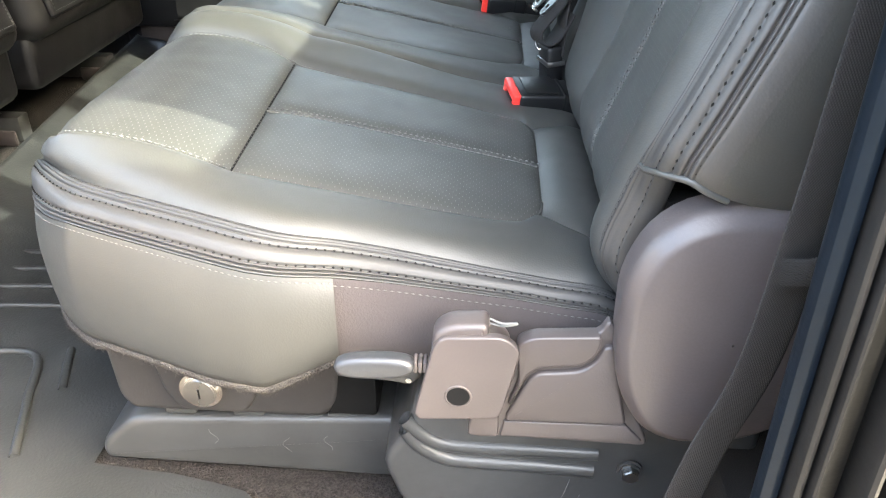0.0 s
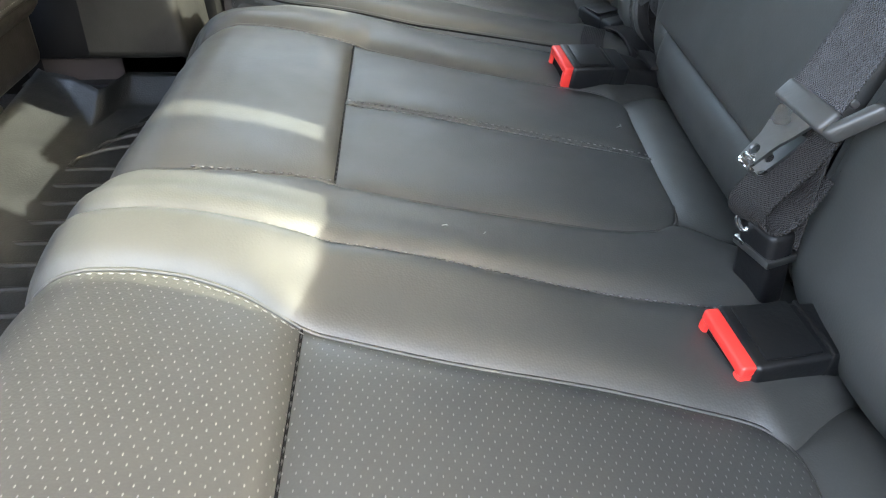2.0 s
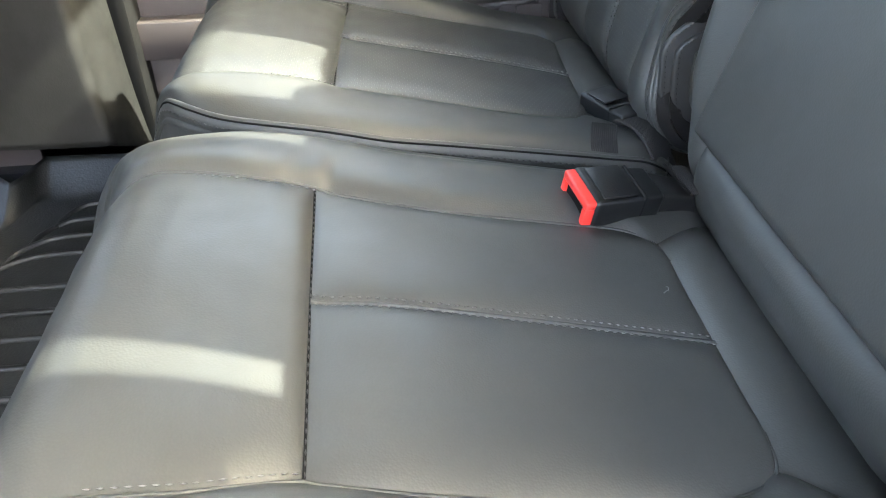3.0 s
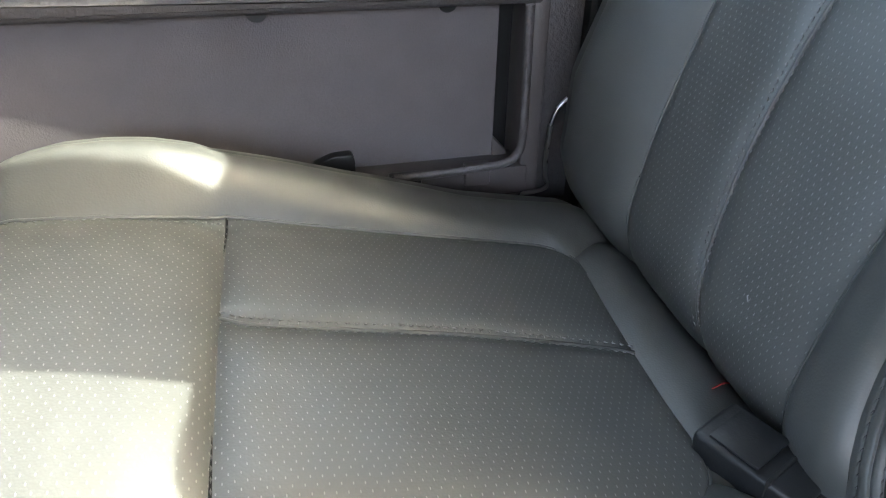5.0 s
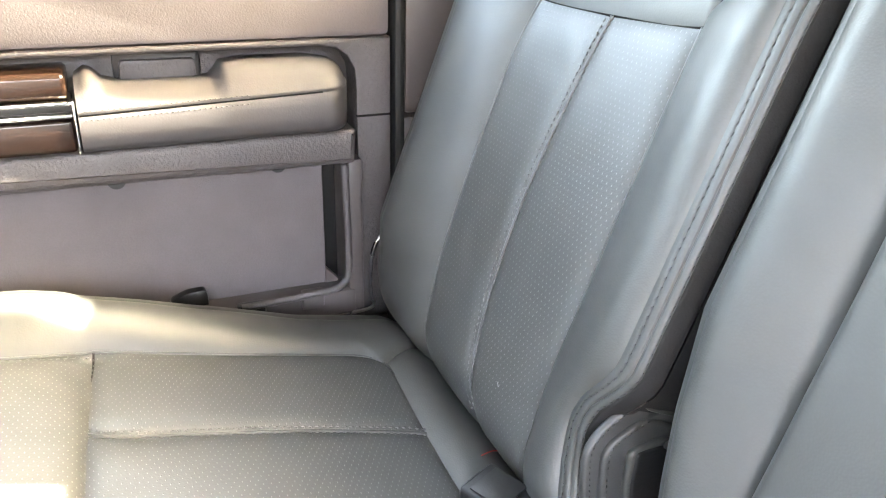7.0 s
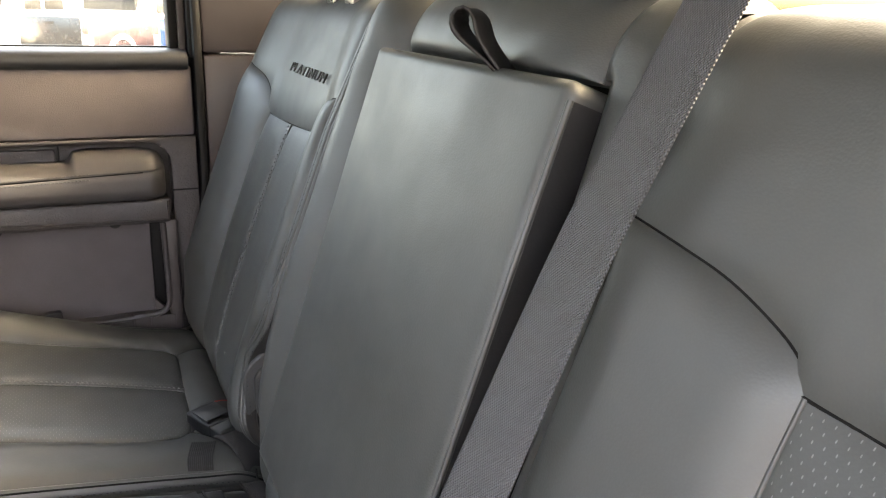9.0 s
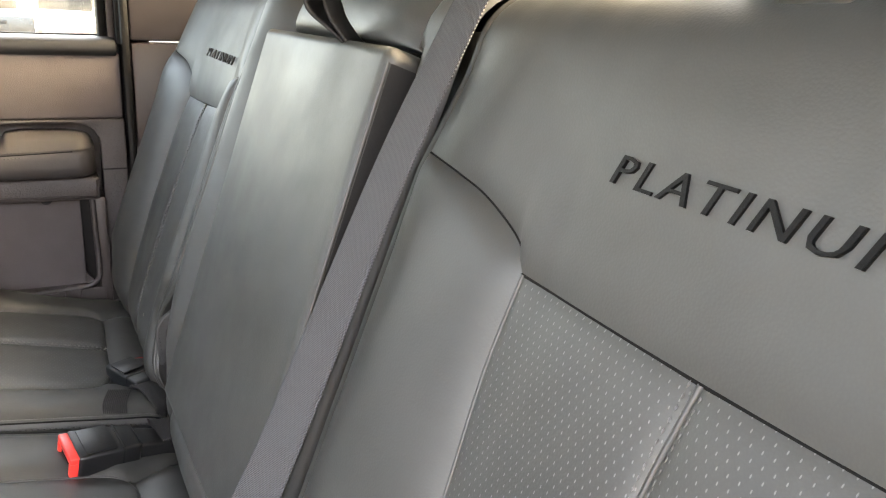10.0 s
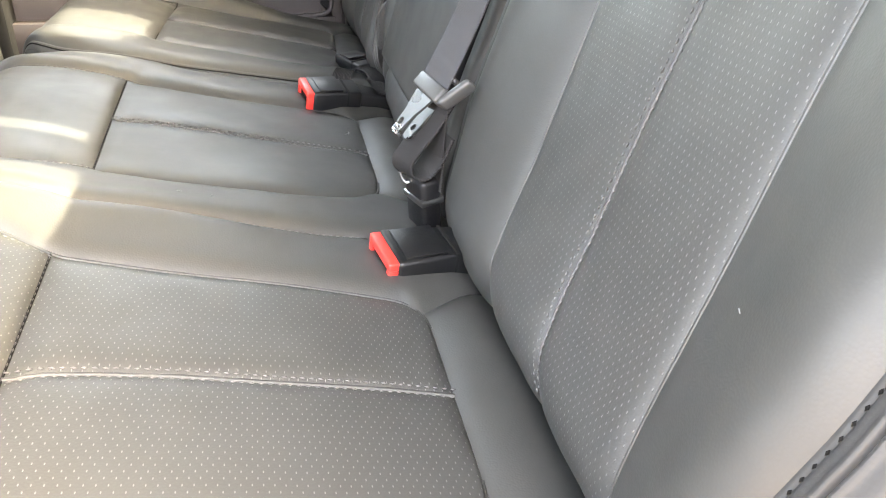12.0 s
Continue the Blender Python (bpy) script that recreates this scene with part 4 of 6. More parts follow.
def ribbon(name, pts, width, thick, across, material, parent=None, label="", samples=60):
    """A flat strap along a curve; across: its width's direction, one for all or one for each point."""
    c = spline(pts, samples)
    ac = np.array(across, float)
    if ac.ndim == 1:
        ac = np.repeat(ac[None], len(pts), 0)
    w = spline(ac, samples) if len(ac) > 1 and not np.allclose(ac, ac[0]) else np.repeat(ac[:1], samples, 0)
    P, U, L = [], [], 0.0
    for i, p in enumerate(c):
        d = Vector(c[min(i + 1, samples - 1)] - c[max(i - 1, 0)]).normalized()
        a = Vector(w[i]).normalized()
        a = (a - d * a.dot(d)).normalized()
        n = d.cross(a)
        if i:
            L += float(np.linalg.norm(c[i] - c[i - 1]))
        ring = [(-0.5, 0.3), (-0.42, 0.5), (0.0, 0.5), (0.42, 0.5), (0.5, 0.3), (0.5, -0.3), (0.42, -0.5), (-0.42, -0.5), (-0.5, -0.3)]
        P.append([Vector(p) + a * u * width + n * v * thick for u, v in ring])
        U.append([(L, u * width) for u, v in ring])
    return sheet(name, P, material, parent, label, U, wrap=True)


for k, (dx, y, mat_) in enumerate(((0.0, 1.4735, LEATHER_BAND), (0.012, 1.469, LEATHER_BAND), (0.030, 1.464, LEATHER), (0.034, 1.4625, LEATHER_FRONT))):
    edge = [(0.150 + dx, 0.466), (0.125 + dx, 0.474), (0.113 + dx * 0.95, 0.490), (0.110 + dx * 0.9, 0.514), (0.108 + dx, 0.545), (0.116 + dx, 0.560 - dx * 0.4), (0.138 + dx, 0.577 - dx * 0.9), (0.24, 0.545 - dx * 0.9), (0.24, 0.466)]
    part("felt_flap", prism_bm(round_outline(edge, 0.012, 5), y, y + 0.007, 0.003, 3), mat_, back_c, "layered felt flap below the side panel", smooth=False)
    if k < 2:
        stitches("stitching", [(x + 0.005, y - 0.0005, z) for x, z in spline(edge[1:7], 50)], (0, -1, 0), THREAD_DARK, back_c, gap=0.0052, long=0.0035, wide=0.0012)
tube("flap_seam", [(0.140, 1.467, 0.586), (0.150, 1.466, 0.579), (0.165, 1.4655, 0.572), (0.185, 1.466, 0.563)], 0.0022, LEATHER_BAND, back_c, n=8)
ribbon("pull_strap", loop, 0.024, 0.0028, (-0.85, -0.52, 0.10), LEATHER_FRONT, back_b, "folded leather pull strap", samples=50)


def lettering(root, words, y_left, y_right, z_left, z_right, height, thread, bold, top_h):
    """Embroidered capitals on a backrest, read from the front."""
    cu = bpy.data.curves.new("lettering", "FONT")
    cu.body = words
    cu.shear = 0.28
    cu.offset = bold
    cu.space_character = 1.18
    cu.resolution_u = 2
    ob = new("lettering", cu)
    me0 = bpy.data.meshes.new_from_object(ob.evaluated_get(bpy.context.evaluated_depsgraph_get()))
    xs = [v.co.x for v in me0.vertices]
    ys = [v.co.y for v in me0.vertices]
    x0, x1, h0 = min(xs), max(xs), max(ys)
    bm = bmesh.new()
    bm.from_mesh(me0)
    res = bmesh.ops.extrude_face_region(bm, geom=bm.faces[:])
    top = {v for v in res["geom"] if isinstance(v, bmesh.types.BMVert)}
    for v in bm.verts:
        f = (v.co.x - x0) / (x1 - x0)
        y = y_left + (y_right - y_left) * f
        s = s_of(z_left + (z_right - z_left) * f) + v.co.y / h0 * height
        v.co = on_back(y, s, top_h if v in top else top_h - 0.0022)
    bpy.data.objects.remove(ob)
    part("embroidered_lettering", bm, thread, root, "raised black embroidered lettering")


THREAD_BLACK = plain("black_thread", (0.0022, 0.0022, 0.0024), 0.45, grain=900.0, spec=0.12)
lettering(back_a, "PLATINUM", 0.815, 0.657, 0.864, 0.861, 0.0145, THREAD_BLACK, 0.0005, 0.0080)
lettering(back_c, "PLATINUM", 1.712, 1.556, 0.860, 0.858, 0.0128, THREAD_DARK, -0.022, 0.0100)


def headrest(y, w, h, d, lift):
    root = thing("headrest", "padded black leather headrest on two steel posts above the backrest", "headrest", "headrests of the bench")
    bm = box_bm(-d / 2, d / 2, -w / 2, w / 2, 0, h, 0.032, 5)
    bmesh.ops.subdivide_edges(bm, edges=bm.edges[:], cuts=1, use_grid_fill=True)
    base = on_back(y, S_TOP + R_TOP * 1.25, 0.0)
    lift += 0.957 - base.z
    for v in bm.verts:
        f = v.co.z / h
        v.co.y *= 0.97 + 0.03 * math.sin(math.pi * f)
        v.co.x += 0.06 * f
        v.co += base + Vector((0, 0, lift))
    part("cushion", bm, LEATHER, root, smooth=True)
    for dy in (-0.036, 0.036):
        tube("post", [base + Vector((0, dy, -0.03)), base + Vector((0.004, dy, 0.01)), base + Vector((0.01, dy, lift + 0.04))], 0.006, STEEL, root, n=10)
        box("post_collar", base.x - 0.034, base.x - 0.006, base.y + dy - 0.018, base.y + dy + 0.018, base.z - 0.006, base.z + 0.008, STEEL, root, 0.003)
    return root


headrest(0.713, 0.216, 0.22, 0.11, 0.006)
headrest(1.176, 0.248, 0.22, 0.11, 0.0)
headrest(1.640, 0.192, 0.22, 0.11, 0.006)


def transform_bm(bm, m):
    for v in bm.verts:
        v.co = m @ v.co
    return bm


def frame_of(front, back, up=(0, 0, 1)):
    """Local axes: x from front to back, z up."""
    f, b = Vector(front), Vector(back)
    x = (b - f).normalized()
    y = Vector(up).cross(x).normalized()
    z = x.cross(y)
    return Matrix(((x.x, y.x, z.x, f.x), (x.y, y.y, z.y, f.y), (x.z, y.z, z.z, f.z), (0, 0, 0, 1)))


CASE = plain("buckle_plastic", (0.0045, 0.0048, 0.0054), 0.42, grain=300.0, spec=0.35)


def buckle(front, back, w, h, up, red=True, label=""):
    root = thing("belt_buckle", label, "belt buckle", "belt buckles")
    m = frame_of(front, back, up)
    ln = (Vector(back) - Vector(front)).length
    bm = box_bm(0.004, ln, -w / 2, w / 2, -h / 2, h / 2, 0.004, 3)
    for v in bm.verts:
        if v.co.x > ln * 0.7:
            v.co.y *= 0.8
            v.co.z *= 0.75
    case = part("case", transform_bm(bm, m), CASE, root, "black plastic case")
    if red:
        bm = box_bm(-0.004, 0.006, -w / 2 + 0.002, w / 2 - 0.002, h * 0.20, h / 2 - 0.001, 0.002, 3)
        button = part("release_button", transform_bm(bm, m), RED, root, "red release button")
        for s in (-1, 1):
            bm = box_bm(-0.004, 0.006, s * (w / 2 - 0.0055) - 0.0035, s * (w / 2 - 0.0055) + 0.0035, -h * 0.40, h * 0.24, 0.002)
            part("button_leg", transform_bm(bm, m), RED, button)
        bm = box_bm(-0.0010, 0.0056, -w / 2 + 0.0090, w / 2 - 0.0090, -h * 0.40, h * 0.21, 0.0)
        part("slot", transform_bm(bm, m), SEAM, case)
        bm = box_bm(-0.002, 0.004, -w / 2 + 0.004, w / 2 - 0.004, -h * 0.47, -h * 0.40, 0.001)
        part("slot_lip", transform_bm(bm, m), STEEL, case)
    if red:
        bm = box_bm(ln - 0.006, ln + 0.045, -w * 0.34, w * 0.34, -h * 0.34, h * 0.30, 0.004, 3)
        for v in bm.verts:
            f = max(0.0, (v.co.x - ln) / 0.045)
            v.co.y *= 1 - 0.25 * f
            v.co.z -= 0.012 * f * f
        part("boot", transform_bm(bm, m), BLACK_SOFT, root, "soft black boot behind the case")
    bm = box_bm(0.012, ln * 0.62, -w * 0.40, w * 0.40, h / 2 - 0.001, h / 2 + 0.0012, 0.001)
    part("top_panel", transform_bm(bm, m), CASE, case)
    bm = box_bm(ln * 0.70, ln * 0.74, -w * 0.43, w * 0.43, -h * 0.44, h * 0.455, 0.001)
    part("case_ridge", transform_bm(bm, m), BLACK_SOFT, case)
    return root


buckle((0.034, 0.897, 0.470), (0.112, 0.914, 0.466), 0.052, 0.031, (0.25, -0.10, 1), label="black seat belt buckle with red release button lying on the cushion")
buckle((-0.004, 1.322, 0.482), (0.064, 1.337, 0.476), 0.050, 0.031, (0.2, -0.15, 1), label="black seat belt buckle with red release button beside the middle seat")
buckle((0.069, 1.562, 0.4615), (0.098, 1.499, 0.4600), 0.040, 0.031, (-0.03, 0.0, 1), red=False, label="black seat belt buckle turned away on the far seat")
tagged(ribbon("buckle_strap", [(0.094, 1.506, 0.464), (0.100, 1.493, 0.466), (0.108, 1.472, 0.462), (0.116, 1.450, 0.440), (0.122, 1.436, 0.39)], 0.040, 0.003, [(0.9, 0.3, 0.0), (0.85, 0.4, -0.2), (0.75, 0.5, -0.4), (0.8, 0.4, -0.2), (0.85, 0.4, 0)], BELT_DARK), "black woven strap of the far belt buckle", "seat belt")
ribbon("buckle_strap", [(0.085, 1.338, 0.486), (0.110, 1.350, 0.470), (0.13, 1.36, 0.42)], 0.04, 0.003, (0.1, 1, 0), BELT_DARK, None)
tagged(bpy.context.scene.objects["buckle_strap.001"], "black woven strap of the middle belt buckle", "seat belt")

patch = thing("elastic_patch", "ribbed black elastic webbing patch on the far cushion's rear corner", "webbing")
for k in range(13):
    x = 0.040 + 0.0021 * k
    tube("rib", [on_cushion(x, 1.4405, 0.002), on_cushion(x, 1.452, 0.0105), on_cushion(x + 0.004, 1.468, 0.0135), on_cushion(x + 0.008, 1.482, 0.0135)], 0.00115, BELT_DARK, patch, n=6, samples=14)
pin = tagged(tube("small_pin", [(0.108, 1.416, 0.440), (0.1085, 1.4165, 0.452), (0.108, 1.417, 0.463)], 0.0011, CHROME, None, n=6), "small upright bright steel pin between the cushions", "pin")

# middle shoulder belt, its tongue, the small anchor buckle
sb = thing("shoulder_belt", "grey woven shoulder belt with steel tongue hanging over the middle backrest", "seat belt")
ribbon("webbing", [(0.42, 0.955, 1.28), (0.335, 0.958, 1.110), (0.290, 0.963, 1.030), (0.258, 0.968, 0.975), (0.222, 0.977, 0.895), (0.1915, 0.986, 0.819), (0.1287, 0.991, 0.661), (0.094, 0.985, 0.592)], 0.043, 0.0016,
       [(0.1, -1, 0), (0.1, -1, 0), (0.1, -1, 0.0), (0.2, -0.97, 0.0), (0.06, -0.99, 0), (0.0, -1, 0), (0.1, -0.98, 0), (0.3, -0.95, -0.1)], BELT, sb, samples=90)
BELT_GRIP = plain("grey_grip_plastic", (0.045, 0.045, 0.043), 0.4)
TU, TN = Vector((0.684, 0.092, 0.724)).normalized(), Vector((-0.70, -0.20, 0.69)).normalized()
TV = TN.cross(TU).normalized()
TN = TU.cross(TV)
m = Matrix(((TU.x, TV.x, TN.x, 0.059), (TU.y, TV.y, TN.y, 0.9815), (TU.z, TV.z, TN.z, 0.553), (0, 0, 0, 1)))


def holed_plate(outline, c, r, t, n=40):
    """A flat plate with a round hole, edges seen from the hole's middle."""
    bm = bmesh.new()
    o = np.array(outline + outline[:1], float) - np.array(c)
    rings = []
    for k in range(n):
        a = 2 * math.pi * k / n
        d = np.array([math.cos(a), math.sin(a)])
        far = 0.0
        for p, q in zip(o[:-1], o[1:]):
            e = q - p
            det = d[0] * -e[1] + d[1] * e[0]
            if abs(det) > 1e-12:
                s = (p[0] * -e[1] + p[1] * e[0]) / det
                w = (d[0] * p[1] - d[1] * p[0]) / det
                if s > 0 and -1e-6 <= w <= 1 + 1e-6:
                    far = max(far, s)
        rings.append([bm.verts.new((c[0] + d[0] * f, c[1] + d[1] * f, z)) for f, z in ((r, t), (far, t), (far, -t), (r, -t))])
    for k in range(n):
        p, q = rings[k], rings[(k + 1) % n]
        for j in range(4):
            bm.faces.new((p[j], q[j], q[(j + 1) % 4], p[(j + 1) % 4]))
    return bm


def lift(bm, dz):
    return transform_bm(bm, Matrix.Translation((0, 0, dz)))


plate = round_outline([(-0.001, -0.0065), (-0.001, 0.0065), (0.020, 0.0090), (0.036, 0.0165), (0.045, 0.0165), (0.045, -0.0165), (0.036, -0.0150), (0.022, -0.0090)], 0.003, 4)
part("steel_tongue", transform_bm(holed_plate(plate, (0.0095, 0.002), 0.0038, 0.0011), m), STEEL, sb, "steel tongue plate with a hole")
part("tongue_hook", transform_bm(box_bm(-0.0025, 0.001, -0.006, 0.006, -0.006, 0.0016, 0.001), m), CHROME, sb)
part("tongue_pin", transform_bm(box_bm(0.004, 0.0054, -0.005, 0.004, -0.001, 0.0022, 0.0005), m), CHROME, sb)
plate = round_outline([(0.0, -0.0055), (0.0, 0.0055), (0.018, 0.0075), (0.045, 0.0085), (0.045, -0.0085), (0.018, -0.0075)], 0.003, 4)
part("steel_tongue", transform_bm(lift(holed_plate(plate, (0.012, 0.0), 0.0032, 0.0011), -0.013), m), STEEL, sb, "second steel tongue plate with a hole")
part("tongue_grip", transform_bm(box_bm(0.040, 0.0555, -0.0245, 0.0245, -0.0065, 0.0055, 0.003, 3), m), BELT_GRIP, sb, "grey plastic tongue grip")
part("grip_rear_bar", transform_bm(box_bm(0.0625, 0.0675, -0.022, 0.021, -0.006, 0.002, 0.002, 3), m), BELT_GRIP, sb)
part("grip_side", transform_bm(box_bm(0.050, 0.066, 0.0185, 0.0235, -0.006, 0.003, 0.002, 3), m), BELT_GRIP, sb)
bm = box_bm(0.041, 0.0735, -0.0285, -0.0195, -0.010, 0.0025, 0.0035, 3)
for v in bm.verts:
    v.co.y -= 0.42 * (v.co.x - 0.041)
part("grip_bar", transform_bm(bm, m), BELT_GRIP, sb, "grey raised edge of the grip")
ribbon("belt_fold", [(0.102, 0.978, 0.580), (0.088, 0.976, 0.558), (0.072, 0.975, 0.538), (0.064, 0.974, 0.526), (0.067, 0.973, 0.516), (0.078, 0.973, 0.514), (0.090, 0.974, 0.525), (0.102, 0.976, 0.550)], 0.034, 0.003, (0.35, -0.92, 0.1), BELT_DARK, sb, samples=50)
tube("steel_ring", [(0.066, 0.984, 0.520), (0.064, 0.984, 0.510), (0.069, 0.982, 0.502), (0.074, 0.980, 0.508), (0.072, 0.981, 0.520)], 0.0018, CHROME, sb)
ribbon("anchor_strap", [(0.098, 0.975, 0.590), (0.094, 0.974, 0.545), (0.092, 0.974, 0.50)], 0.030, 0.002, (0.3, -0.95, 0), BELT_DARK, sb)
ab = thing("anchor_buckle", "small black detachable belt anchor with steel plate between the backrests", "belt buckle")
m = frame_of((0.086, 0.978, 0.452), (0.082, 0.976, 0.512), (-0.9, -0.3, 0))
part("case", transform_bm(box_bm(0.0, 0.060, -0.017, 0.017, -0.010, 0.010, 0.005, 3), m), BLACK, ab)
part("steel_plate", transform_bm(box_bm(0.036, 0.042, -0.018, 0.018, -0.0115, 0.0115, 0.001), m), STEEL, ab)
part("rivet", transform_bm(box_bm(-0.014, -0.002, -0.005, 0.005, -0.004, 0.008, 0.003, 3), m), CHROME, ab)

# outer belt beside the near backrest
ob_ = thing("outer_belt", "black woven seat belt hanging beside the door pillar", "seat belt")
ribbon("webbing", [(0.144, 0.417, 0.335), (0.156, 0.416, 0.40), (0.174, 0.416, 0.47), (0.183, 0.417, 0.56), (0.190, 0.42, 0.66), (0.20, 0.42, 0.85)], 0.030, 0.0016,
       (0.95, 0.25, 0), BELT_DARK, ob_, samples=60)
ribbon("belt_wrap", [(0.172, 0.4125, 0.540), (0.188, 0.4120, 0.541), (0.202, 0.414, 0.545)], 0.018, 0.002, (0, 0, 1), BELT_DARK, ob_, samples=16)

def disc(name, c, r, depth, axis, material, parent, bevel=0.002, label="", seg=24):
    bm = bmesh.new()
    bmesh.ops.create_cone(bm, cap_ends=True, segments=seg, radius1=r, radius2=r, depth=depth)
    if bevel:
        rims = [e for e in bm.edges if abs(e.verts[0].co.z - e.verts[1].co.z) < 1e-7]
        bmesh.ops.bevel(bm, geom=rims, offset=bevel, segments=2, affect="EDGES")
    return part(name, transform_bm(bm, Matrix.Translation(c) @ Vector((0, 0, 1)).rotation_difference(Vector(axis)).to_matrix().to_4x4()), material, parent, label)


# ---- recliner cover, lever and seat base ----
rc = thing("recliner_cover", "rounded brown-grey plastic recliner cover beside the bench", "seat trim")
pod = [tuple(q) for q in spline([(0.0965, 0.470), (0.0975, 0.500), (0.108, 0.528), (0.123, 0.544), (0.142, 0.5525), (0.168, 0.555), (0.205, 0.550), (0.236, 0.520), (0.246, 0.450), (0.232, 0.385), (0.200, 0.363), (0.167, 0.3605), (0.142, 0.364), (0.120, 0.380), (0.104, 0.410), (0.0975, 0.440), (0.0965, 0.4695)], 61)][:-1]
mid = np.mean(np.array(pod), axis=0)
rings = [[Vector((mid[0] + (x - mid[0]) * k, y, mid[1] + (z - mid[1]) * k)) for x, z in pod] for k, y in
         ((1.0, 0.480), (1.0, 0.462), (0.992, 0.4585), (0.965, 0.4548), (0.915, 0.4500), (0.890, 0.4482), (0.860, 0.4472), (0.62, 0.4455), (0.30, 0.4448), (0.01, 0.4446))]
for ring in rings:
    for p in ring:
        p.y += 0.10 * (p.x - 0.0965)
sheet("cover", rings, TRIM, rc, wrap=True)
loom = [(0.118, 0.498, 0.519), (0.126, 0.495, 0.526), (0.133, 0.499, 0.523), (0.141, 0.495, 0.530), (0.152, 0.499, 0.532)]
tube("loose_wire", loom, 0.0007, THREAD, rc, "pale loose wire in the dark gap above the cover", n=6, samples=40)
disc("cap", (0.228, 0.4520, 0.548), 0.007, 0.010, (0, 1, 0), BLACK, rc, 0.002)
st = thing("seat_side_trim", "brown-grey plastic seat side trim with release lever", "seat trim")
part("side_plate", prism_bm(round_outline([(0.000, 0.350), (0.003, 0.372), (0.020, 0.372), (0.030, 0.430), (0.042, 0.4445), (0.088, 0.4475), (0.094, 0.462), (0.104, 0.44), (0.112, 0.40), (0.135, 0.345)], 0.008, 5), 0.474, 0.483, 0.002, 3), TRIM, st)
part("raised_pad", prism_bm(round_outline([(0.0265, 0.385), (0.0335, 0.407), (0.0305, 0.4400), (0.0421, 0.4464), (0.0892, 0.4489), (0.0886, 0.4400), (0.0855, 0.4310), (0.0770, 0.4235), (0.0470, 0.4205), (0.0395, 0.4135), (0.0345, 0.400), (0.0300, 0.385)], 0.005, 6), 0.4690, 0.4825, 0.0018, 3), TRIM, st)
part("lower_plate", prism_bm(round_outline([(0.0240, 0.3685), (0.0395, 0.4070), (0.046, 0.4145), (0.0765, 0.4175), (0.0870, 0.4260), (0.0920, 0.4400), (0.099, 0.440), (0.106, 0.405), (0.1150, 0.3685)], 0.006, 6), 0.4695, 0.480, 0.0025, 3), TRIM, st)
part("lower_lip", prism_bm([(0.0220, 0.3520), (0.0245, 0.3672), (0.115, 0.3672), (0.128, 0.352)], 0.4712, 0.480, 0.0015, 3), TRIM, st)
part("lower_tab", prism_bm(round_outline([(-0.003, 0.350), (0.000, 0.374), (0.021, 0.374), (0.021, 0.349)], 0.005, 4), 0.4725, 0.486, 0.002, 3), TRIM, st)
part("bracket_cover", prism_bm(round_outline([(-0.0275, 0.446), (-0.0210, 0.4552), (0.0215, 0.4568), (0.0325, 0.4460), (0.0312, 0.4360), (0.0207, 0.3845), (-0.0375, 0.3812), (-0.0412, 0.3870)], 0.0085, 6), 0.4540, 0.4610, 0.0018, 3), TRIM, st)
part("bracket_body", prism_bm(round_outline([(-0.0290, 0.425), (-0.0210, 0.4470), (0.0190, 0.4480), (0.0270, 0.4380), (0.0180, 0.3880), (-0.0340, 0.3850)], 0.008, 6), 0.4600, 0.486, 0.002, 3), TRIM, st)
part("bracket_top", prism_bm(round_outline([(-0.0300, 0.425), (-0.0275, 0.4540), (-0.0165, 0.4625), (0.0080, 0.4640), (0.0112, 0.4605), (0.0122, 0.425)], 0.006, 5), 0.4575, 0.480, 0.005, 4), TRIM, st)
cyl = bmesh.new()
bmesh.ops.create_cone(cyl, cap_ends=True, segments=24, radius1=0.0082, radius2=0.0082, depth=0.006)
# near-black disc paints the shade inside the bolt hole
part("bolt_recess", transform_bm(cyl, Matrix.Translation((-0.0095, 0.4562, 0.4050)) @ Matrix.Rotation(radians(90), 4, "X")), SEAM, st)
ring = [(-0.0095 + 0.0088 * math.cos(t), 0.4541, 0.4050 + 0.0088 * math.sin(t)) for t in np.linspace(0, 2 * math.pi, 25)]
tube("recess_rim", ring, 0.0011, TRIM, st, n=8, samples=48)
lv = [(-0.0685 + 0.0282 * math.copysign(abs(math.cos(a)) ** 0.75, math.cos(a)), 0.4265 + 0.0092 * math.copysign(abs(math.sin(a)) ** 0.85, math.sin(a)) + 0.0012 * math.cos(a)) for a in np.linspace(0, 2 * math.pi, 49)[:-1]]
part("release_lever", prism_bm(lv, 0.4520, 0.4660, 0.0045, 5), plain("lever_grey_plastic", (0.018, 0.0198, 0.0232), 0.40), st, "smooth grey release lever", smooth=True)
for k in range(3):
    box("lever_arm", -0.0415 + 0.0035 * k, -0.0385 + 0.0035 * k, 0.458, 0.470, 0.4205, 0.4300, TRIM, st, 0.0012)
part("lever_shaft", prism_bm(round_outline([(-0.098, 0.407), (-0.094, 0.4145), (-0.045, 0.4130), (-0.036, 0.4060), (-0.045, 0.3960), (-0.060, 0.3990), (-0.100, 0.4020)], 0.003, 4), 0.474, 0.486, 0.002, 3), BASE, st, "dark steel lever plate")
disc("shaft_rivet", (-0.0465, 0.4735, 0.4015), 0.0022, 0.003, (0, 1, 0), STEEL, st, 0.0008, seg=12)
fr = thing("bracket_spring", "thin grey wire clip by the seat bracket", "clip")
